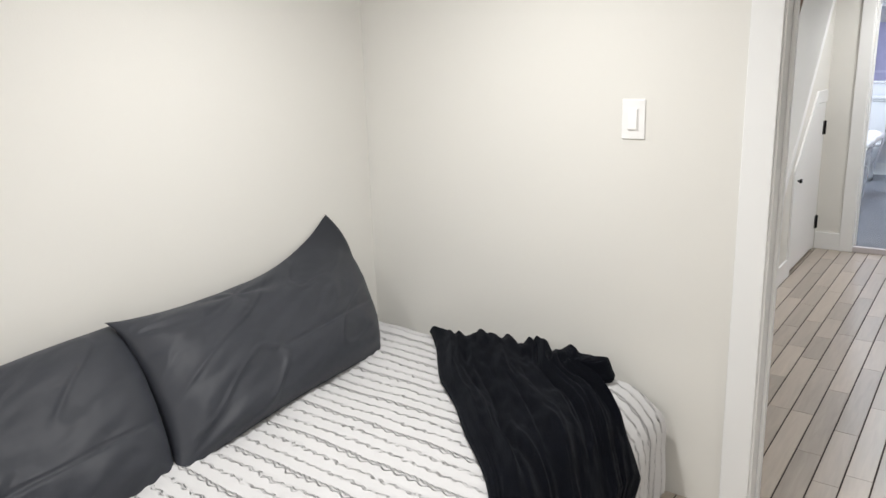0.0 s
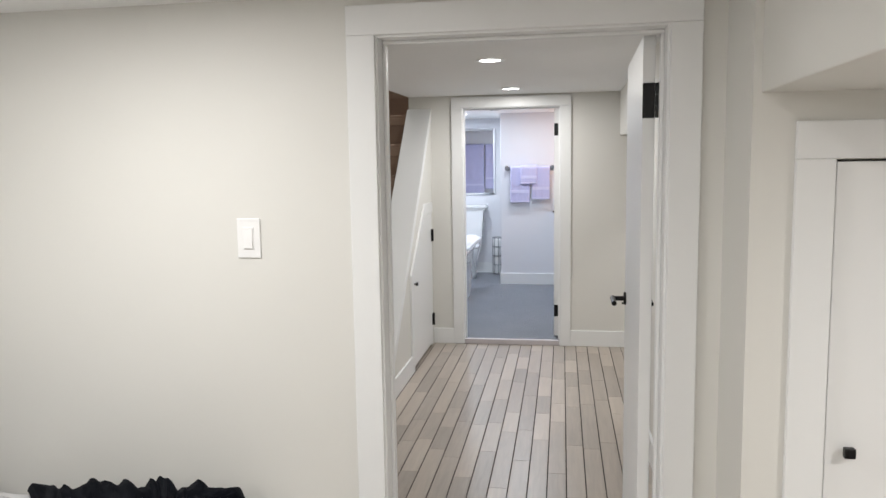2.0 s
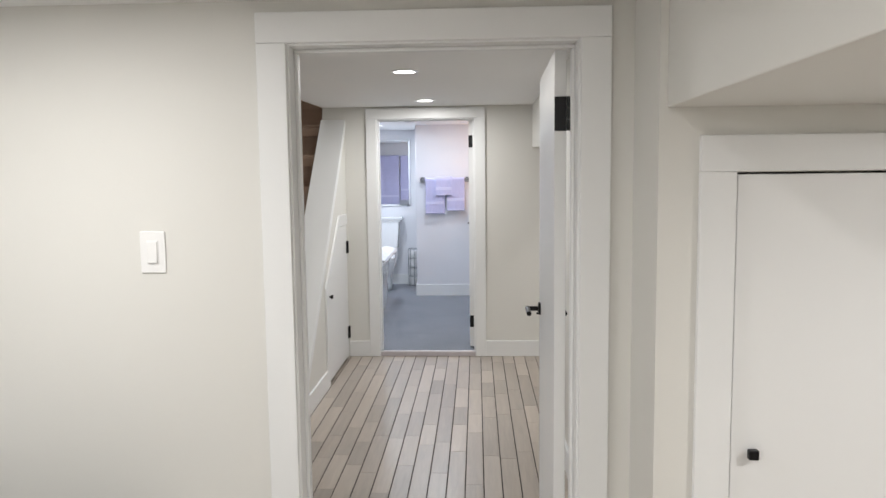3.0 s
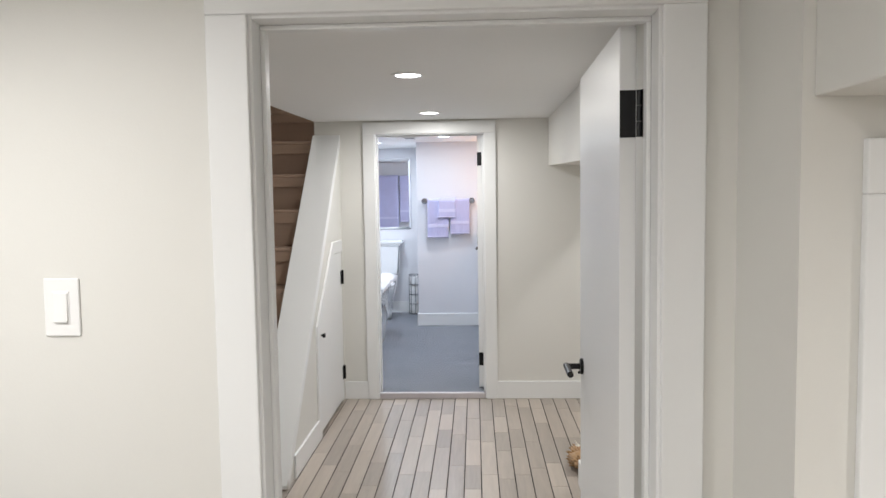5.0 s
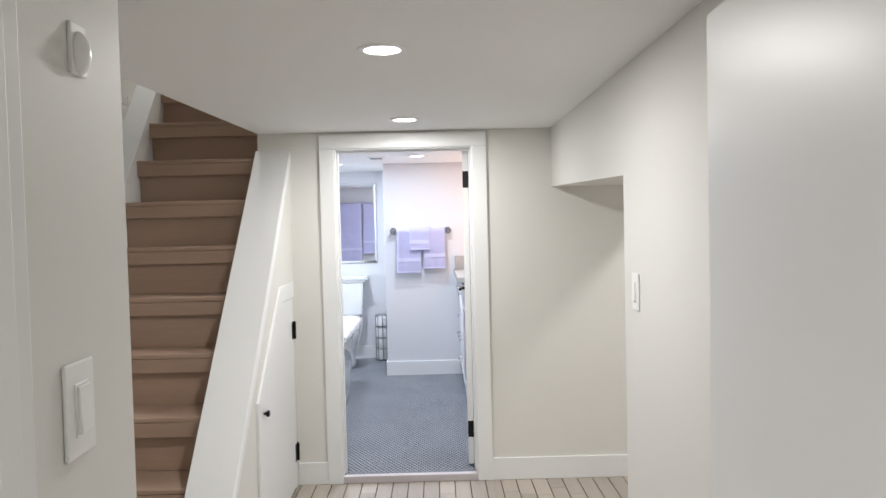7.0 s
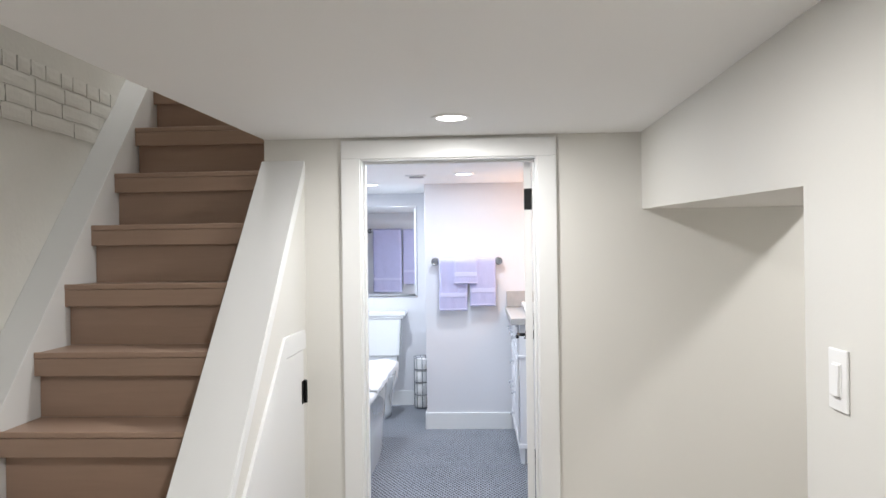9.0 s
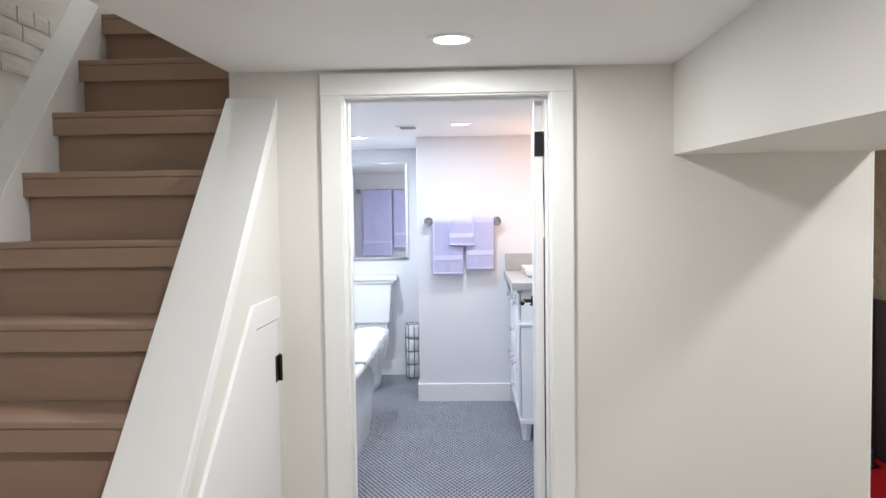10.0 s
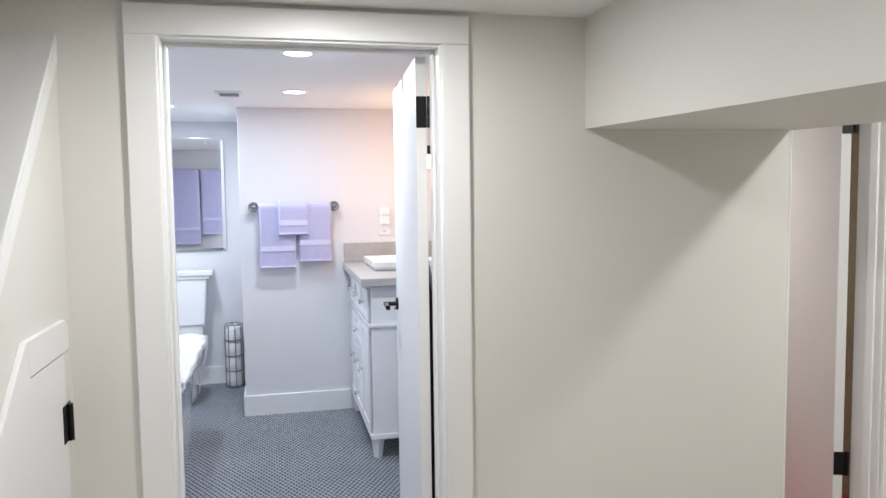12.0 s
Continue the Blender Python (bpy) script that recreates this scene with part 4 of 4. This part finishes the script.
def draped():
    """A white towel bunched along the tub's rim, its far corner hanging down outside."""
    bm = bmesh.new()
    n, m = 60, 90
    g = []
    for j in range(m + 1):
        v = j / m
        row = []
        for i in range(n + 1):
            u = i / n
            y = 7.70 + 1.20 * u + 0.02 * noise.noise((v * 4, 1, u * 3))
            tail = max(0.0, (u - 0.84) / 0.16) ** 1.6
            s = v * (0.30 + 0.34 * tail) - 0.27
            lump = 0.035 * abs(noise.noise((u * 8, v * 5, 7))) + 0.012 * noise.noise((u * 18, v * 8, 3)) + 0.035 * math.exp(-((v - 0.35) / 0.2) ** 2) * math.exp(-((u - 0.85) / 0.15) ** 2)
            if s < 0:
                x, z = -0.935 + s, 0.602 + lump
            else:
                x, z = -0.918 + 0.014 * math.sin(min(1, s * 8) * 1.57) - 0.20 * s, 0.602 - s + lump * max(0, 1 - s * 6)
                y -= 0.10 * s * (1 - tail) - 0.03 * s
            x += 0.010 * noise.noise((u * 9, v * 3, 2)) * (1 + 2 * max(0, s)) + 0.010
            row.append(bm.verts.new((x, y, z + BATH_F)))
        g.append(row)
    for j in range(m):
        for i in range(n):
            bm.faces.new((g[j][i], g[j][i + 1], g[j + 1][i + 1], g[j + 1][i]))
    bmesh.ops.recalc_face_normals(bm, faces=bm.faces)
    bmesh.ops.solidify(bm, geom=list(bm.faces), thickness=0.010)
    return bm


solid("bath_towel", draped(), WHITE_TOWEL, "white towel bunched over the bathtub rim with one corner hanging", "towel", True)

# wire holder with spare paper rolls
ph = thing("paper_holder", -0.80, 10.0, BATH_F, "chrome wire stand full of white toilet paper rolls", "paper holder")
cx, cy, rr = -0.805, 9.985, 0.068
part("base_ring", lathe([(rr + 0.006, 0), (rr + 0.006, 0.012), (rr - 0.004, 0.014)], 28, (cx, cy, BATH_F)), DARKENED_CHROME, ph)
for i in range(8):
    a = 2 * math.pi * i / 8 + 0.2
    part("wire", tube(bmesh.new(), (cx + rr * math.cos(a), cy + rr * math.sin(a), BATH_F + 0.01), (cx + rr * math.cos(a), cy + rr * math.sin(a), BATH_F + 0.50), 0.0036, 8), DARKENED_CHROME, ph)
for k in range(1, 5):
    bm = bmesh.new()
    z = BATH_F + 0.01 + 0.1225 * k
    pts = [Vector((cx + rr * math.cos(2 * math.pi * i / 24), cy + rr * math.sin(2 * math.pi * i / 24), z)) for i in range(24)]
    for p, q in zip(pts, pts[1:] + pts[:1]):
        tube(bm, p, q, 0.0036, 6)
    part("hoop", bm, DARKENED_CHROME, ph)
for k in range(4):
    z = BATH_F + 0.016 + 0.116 * k
    solid("paper_roll", lathe([(0.02, 0.0), (0.058, 0.0), (0.061, 0.004), (0.061, 0.106), (0.058, 0.110), (0.02, 0.110), (0.02, 0.0)], 28, (cx, cy, z)), PAPER, "white toilet paper roll stacked in the wire stand", "paper roll", True, group="stacked paper rolls")

# vanity with drawers
va = thing("vanity", 0.3, 8.58, BATH_F, "white bathroom vanity with drawers on tapered legs", "vanity")
VX, VY0, VY1 = 0.046, 8.07, 9.10
part("body", boxes((VX, 0.62, VY0, VY1, 0.17, 1.034), bevel=0.003), CABINET, va)
part("waist_moulding", boxes((VX - 0.014, 0.62, VY0 - 0.014, VY1, 0.795, 0.815), bevel=0.004), CABINET, va)
part("plinth", boxes((VX - 0.012, 0.62, VY0 - 0.012, VY1, 0.155, 0.185), bevel=0.004), CABINET, va)
for x, y in ((VX + 0.03, VY0 + 0.03), (VX + 0.03, VY1 - 0.04), (0.58, VY0 + 0.03), (0.58, VY1 - 0.04)):
    bm = bmesh.new()
    tube(bm, (x, y, BATH_F), (x, y, 0.156), 0.024, 4, 0.040)
    part("leg", bm, CABINET, va)
def front(kind, y0, y1, z0, z1, knob_y, knob_z):
    """A framed drawer or door front with a recessed field and a chrome knob."""
    w = 0.032
    fr = part(kind, boxes((VX - 0.010, VX - 0.004, y0, y1, z0, z1), (VX - 0.016, VX - 0.009, y0, y0 + w, z0, z1), (VX - 0.016, VX - 0.009, y1 - w, y1, z0, z1), (VX - 0.016, VX - 0.009, y0 + w, y1 - w, z0, z0 + w), (VX - 0.016, VX - 0.009, y0 + w, y1 - w, z1 - w, z1)), CABINET, va)
    part("knob", lathe([(0.009, 0), (0.0055, 0.010), (0.012, 0.017), (0.0165, 0.023), (0.015, 0.029), (0.006, 0.032)], 18, (VX - 0.016, knob_y, knob_z), (-1, 0, 0)), CHROME, fr, "chrome knob", True)


for k in range(3):
    y0 = VY0 + 0.02 + k * 0.337
    y1 = y0 + 0.322
    front("drawer", y0, y1, 0.83, 1.01, (y0 + y1) / 2, 0.92)
    if k == 1:
        for z0, z1 in ((0.615, 0.78), (0.405, 0.60), (0.20, 0.39)):
            front("drawer", y0, y1, z0, z1, (y0 + y1) / 2, (z0 + z1) / 2)
    else:
        front("cabinet_door", y0, y1, 0.20, 0.78, y0 + (0.27 if k == 0 else 0.05), 0.50)
solid("worktop", boxes((-0.012, 0.628, 8.01, 9.128, 1.035, 1.08), bevel=0.004), STONE_TOP, "grey speckled stone worktop on the vanity", "worktop")
solid("backsplash", boxes((0.0, 0.628, 9.105, 9.129, 1.081, 1.212), bevel=0.003), STONE_TOP, "grey stone backsplash standing on the worktop", "backsplash")


def basin():
    x0, x1, y0, y1, z0, z1 = 0.105, 0.52, 8.40, 8.90, 1.08, 1.135
    bm = bmesh.new()
    rings = []
    for inset, z in ((0.02, z0), (0.004, z0 + 0.02), (0.0, z1), (0.012, z1), (0.02, z1 - 0.02), (0.06, z0 + 0.015)):
        rings.append([bm.verts.new((x, y, z)) for x, y in ((x0 + inset, y0 + inset), (x1 - inset, y0 + inset), (x1 - inset, y1 - inset), (x0 + inset, y1 - inset))])
    for a, b in zip(rings, rings[1:]):
        for i in range(4):
            j = (i + 1) % 4
            bm.faces.new((a[i], a[j], b[j], b[i]))
    bm.faces.new(rings[0][::-1])
    bm.faces.new(rings[-1])
    bmesh.ops.bevel(bm, geom=list(bm.edges), offset=0.006, segments=2, profile=0.5, affect="EDGES")
    return bm


solid("basin", basin(), PORCELAIN, "white rectangular vessel basin on the worktop", "basin")

# outlet on the wing wall, and the vanity lamp with amber bulbs
ol = thing("wall_outlet", 0.287, WING, 1.32, "white outlet plate above the stone backsplash", "outlet")
part("plate", boxes((0.247, 0.327, WING - 0.006, WING, 1.258, 1.385), bevel=0.003), PLASTIC, ol)
face = part("socket_face", boxes((0.270, 0.304, WING - 0.0085, WING - 0.005, 1.27, 1.31), bevel=0.002), PLASTIC, ol)
# near-black bars give the shade inside the slots by colour
for x in (0.279, 0.293):
    part("slot", boxes((x - 0.0015, x + 0.0015, WING - 0.0092, WING - 0.008, 1.282, 1.296)), DARK, face)
nl = thing("night_light", 0.287, WING, 1.385, "white plug-in night light in the wall outlet", "night light")
part("body", boxes((0.257, 0.317, WING - 0.042, WING - 0.007, 1.335, 1.400), bevel=0.008), PLASTIC, nl)
part("shade", boxes((0.253, 0.321, WING - 0.048, WING - 0.006, 1.401, 1.452), bevel=0.010), PAPER, nl, "frosted white shade")
vl = thing("wall_lamp", 0.63, 8.55, 1.75, "wall lamp with glowing amber bulbs above the vanity", "wall lamp")
part("back_plate", boxes((0.60, 0.629, 8.25, 8.85, 1.80, 1.87), bevel=0.006), BLACK, vl)
for y in (8.33, 8.55, 8.77):
    arm = part("arm", tube(bmesh.new(), (0.60, y, 1.83), (0.50, y, 1.83), 0.007), BLACK, vl)
    part("socket", tube(bmesh.new(), (0.50, y, 1.79), (0.50, y, 1.845), 0.02), BLACK, arm)
    bm = bmesh.new()
    bmesh.ops.create_uvsphere(bm, u_segments=20, v_segments=14, radius=0.042, matrix=Matrix.Translation((0.50, y, 1.745)))
    part("bulb", bm, HOT, arm, "glowing amber bulb", True)
lamp = bpy.data.lights.new("vanity_glow", "POINT")
lamp.energy, lamp.color, lamp.shadow_soft_size = 5.0, BULB, 0.12
ob = new("vanity_glow", lamp)
ob.location = (0.44, 8.55, 1.70)

# steel hooks over the top of the bathroom door
for y in (6.72, 6.93):
    oh = thing("door_hook", 0.0, y, B_T, "thin steel hook hung over the top of the door", "hook", "over-door hooks")
    x = 0.022 + (y - 6.335) * math.tan(radians(4.0))
    part("strap", boxes((x - 0.0375, x - 0.0358, y - 0.012, y + 0.012, B_T - 0.075, B_T - 0.002), (x - 0.0375, x + 0.003, y - 0.012, y + 0.012, B_T - 0.0035, B_T - 0.002)), CHROME, oh)



# dark robe on the hooks behind the door
def robe():
    bm = bmesh.new()
    n, m = 48, 40
    rings = []
    for j in range(m + 1):
        v = j / m
        z = 1.40 - 1.02 * v
        full = min(1, 0.25 + v * 2.2)
        ring = []
        for i in range(n):
            a = 2 * math.pi * i / n
            fold = 1 + 0.16 * math.sin(5 * a + 1.5 * noise.noise((v * 2, 3, 1))) + 0.10 * math.sin(11 * a + v * 3)
            y = 6.78 + 0.155 * full * math.cos(a) * (1 + 0.05 * math.sin(9 * a))
            back = 0.030 + (y - 6.335) * math.tan(radians(4.0))
            ring.append(bm.verts.new((back + 0.048 * full * (1 + math.sin(a) * fold), y, z + 0.01 * math.sin(3 * a))))
        rings.append(ring)
    for a, b in zip(rings, rings[1:]):
        for i in range(n):
            bm.faces.new((a[i], a[(i + 1) % n], b[(i + 1) % n], b[i]))
    bm.faces.new(rings[0])
    bm.faces.new(rings[-1][::-1])
    bmesh.ops.recalc_face_normals(bm, faces=bm.faces)
    return bm


rb = thing("bathrobe", 0.10, 6.78, 1.40, "black satin robe hanging on the back of the door", "robe")
part("cloth", robe(), material("black satin cloth", (0.02, 0.02, 0.024), 0.32, spread=0.3, scale=14, grain=200, bump=0.1), rb, smooth=True)
for y in (6.72, 6.93):
    x = 0.026 + (y - 6.335) * math.tan(radians(4.0))
    part("loop", tube(bmesh.new(), (x + 0.004, y, B_T - 0.09), (x + 0.020, 6.78 + (y - 6.78) * 0.4, 1.385), 0.004, 8), BLACK, rb)

# ceiling vent
VENT = material("plain grey vent metal", (0.33, 0.33, 0.34), 0.5, spread=0.2)
vt = thing("ceiling_vent", -0.70, 8.46, BATH_Z, "square grey ceiling vent grille with a dark middle", "ceiling vent")
part("frame", boxes((-0.775, -0.755, 8.36, 8.56, BATH_Z - 0.009, BATH_Z - 0.0005), (-0.645, -0.625, 8.36, 8.56, BATH_Z - 0.009, BATH_Z - 0.0005), (-0.755, -0.645, 8.36, 8.38, BATH_Z - 0.009, BATH_Z - 0.0005), (-0.755, -0.645, 8.54, 8.56, BATH_Z - 0.009, BATH_Z - 0.0005)), PLASTIC, vt, "white vent frame")
# near-black plate: the shade behind the slats is in its colour
part("backing", boxes((-0.755, -0.645, 8.38, 8.54, BATH_Z - 0.002, BATH_Z - 0.0005)), DARK, vt)
for k in range(8):
    y = 8.384 + k * 0.0195
    part("slat", boxes((-0.754, -0.646, y, y + 0.010, BATH_Z - 0.008, BATH_Z - 0.003)), VENT, vt)


# ---- bricks bared on the stair wall ----
wall_brick = bpy.data.objects["wall_brick"]
rng = random.Random(5)


def brick_mesh(length, high, seed):
    """A worn brick under many coats of paint, with soft uneven edges."""
    bm = bmesh.new()
    box(bm, 0, 0.0080, 0, length, 0, high)
    bmesh.ops.subdivide_edges(bm, edges=list(bm.edges), cuts=3, use_grid_fill=True)
    for v in bm.verts:
        edge_y, edge_z = min(v.co.y, length - v.co.y), min(v.co.z, high - v.co.z)
        v.co.y += 0.005 * noise.noise((v.co.z * 30, seed, v.co.y * 9)) * (edge_y < 0.001)
        v.co.z += 0.006 * noise.noise((v.co.y * 16, seed * 1.7, 2)) * (edge_z < 0.001)
        if v.co.x > 0.0075:
            v.co.x += 0.0025 * noise.noise((v.co.y * 20 + seed, v.co.z * 25, seed)) - 0.0022 * (edge_y < 0.001 or edge_z < 0.001)
    return mesh_of("brick", bm, BRICK)


longs = [0.15, 0.19, 0.212, 0.225, 0.25, 0.31]
shapes = [(length, brick_mesh(length, 0.0630, 1.3 * s)) for s, length in enumerate(longs)]
heads = [(length, brick_mesh(length, 0.0625, 11 + 1.9 * s)) for s, length in enumerate((0.085, 0.098, 0.108, 0.118))]
for row in range(4):
    z = 2.095 + row * 0.070
    y = 4.35 + rng.uniform(0, 0.1)
    end = 6.34 + row * 0.055
    while y < end:
        long, me = rng.choice(heads if row == 3 or rng.random() < 0.08 else shapes)
        if y + long > end + 0.06:
            break
        b = new("brick", me)
        b.parent = wall_brick
        b.location = (BRICK_X - 0.0003 - rng.uniform(0, 0.0010), y, z + rng.uniform(-0.0025, 0.0025))
        b.rotation_euler = (rng.uniform(-0.008, 0.008), 0, 0)
        y += long + rng.uniform(0.005, 0.011)

# ---- mosaic of the bathroom floor ----
def mosaic():
    pitch, gap = 0.0280, 0.0088
    verts, faces = [], []
    r = (pitch - gap) / math.sqrt(3)
    dx, dy = pitch, pitch * math.sqrt(3) / 2
    j, y = 0, BATH_Y + 0.046
    while y < 10.11:
        x = -1.89 + (dx / 2 if j % 2 else 0)
        while x < 0.62:
            if not (y < BATH_IN + 0.015 and not B_L + 0.015 < x < B_R - 0.015) and not (x < -1.12 and 7.35 < y < 8.75 or x < -1.05 and y < 6.49) and not (x > -0.70 and y > 9.12):
                k = len(verts)
                for z, s in ((BATH_F - 0.002, 1.0), (BATH_F + 0.0012, 0.92)):
                    verts += [(x + r * s * math.cos(math.pi / 3 * i + math.pi / 6), y + r * s * math.sin(math.pi / 3 * i + math.pi / 6), z) for i in range(6)]
                faces.append([k + 6 + i for i in range(6)])
                faces += [[k + i, k + (i + 1) % 6, k + 6 + (i + 1) % 6, k + 6 + i] for i in range(6)]
            x += dx
        y += dy
        j += 1
    me = bpy.data.meshes.new("mosaic")
    me.from_pydata(verts, [], faces)
    me.materials.append(TILE)
    return me


mos = tagged(new("mosaic", mosaic()), "slate blue hexagonal mosaic tiles with dark grout", "", "", "stuff")
mos.parent = floor_bath

# ---- floor planks ----
rng = random.Random(11)
WIDE, GAP = 0.0912, 0.0054
plank_meshes = {}


def plank_mesh(length):
    key = round(length, 2)
    if key not in plank_meshes:
        plank_meshes[key] = mesh_of("plank", box(bmesh.new(), 0, WIDE - GAP, 0, key - 0.0012, -0.012, 0.0, 0.0012, 1), PLANK)
    return plank_meshes[key]


x = -2.0165
while x < 1.28:
    y = 2.31
    first = rng.choice((0.14, 0.24, 0.34, 0.44, 0.54))
    while y < BATH_Y - 0.02:
        length = first or rng.choice((0.34, 0.44, 0.54, 0.64, 0.74))
        first = 0
        if y + length > BATH_Y - 0.14:
            length = round(BATH_Y + 0.03 - y, 2)
        p = new("plank", plank_mesh(length))
        p.parent = floor
        p.location = (x, y, 0.0)
        y += round(length, 2)
    x += WIDE
bm = bmesh.new()
for k in range(49):
    x = -2.108 + k * WIDE
    for y, length in ((-2.4, 1.5 if k % 2 else 1.9), (-0.9 if k % 2 else -0.5, 1.4), (0.5 if k % 2 else 0.9, 1.808 if k % 2 else 1.408)):
        box(bm, x, x + WIDE - GAP, y, y + length - 0.0012, -0.012, 0.0)
for k in range(13):
    x = -2.0165 + (36 + k) * WIDE
    if x + WIDE < 2.4:
        box(bm, x, x + WIDE - GAP, 4.55, BATH_Y + 0.03, -0.012, 0.0)
bedroom_planks = tagged(new("bedroom_planks", mesh_of("bedroom_planks", bm, PLANK)), "weathered grey wood planks", "", "", "stuff")
bedroom_planks.parent = floor
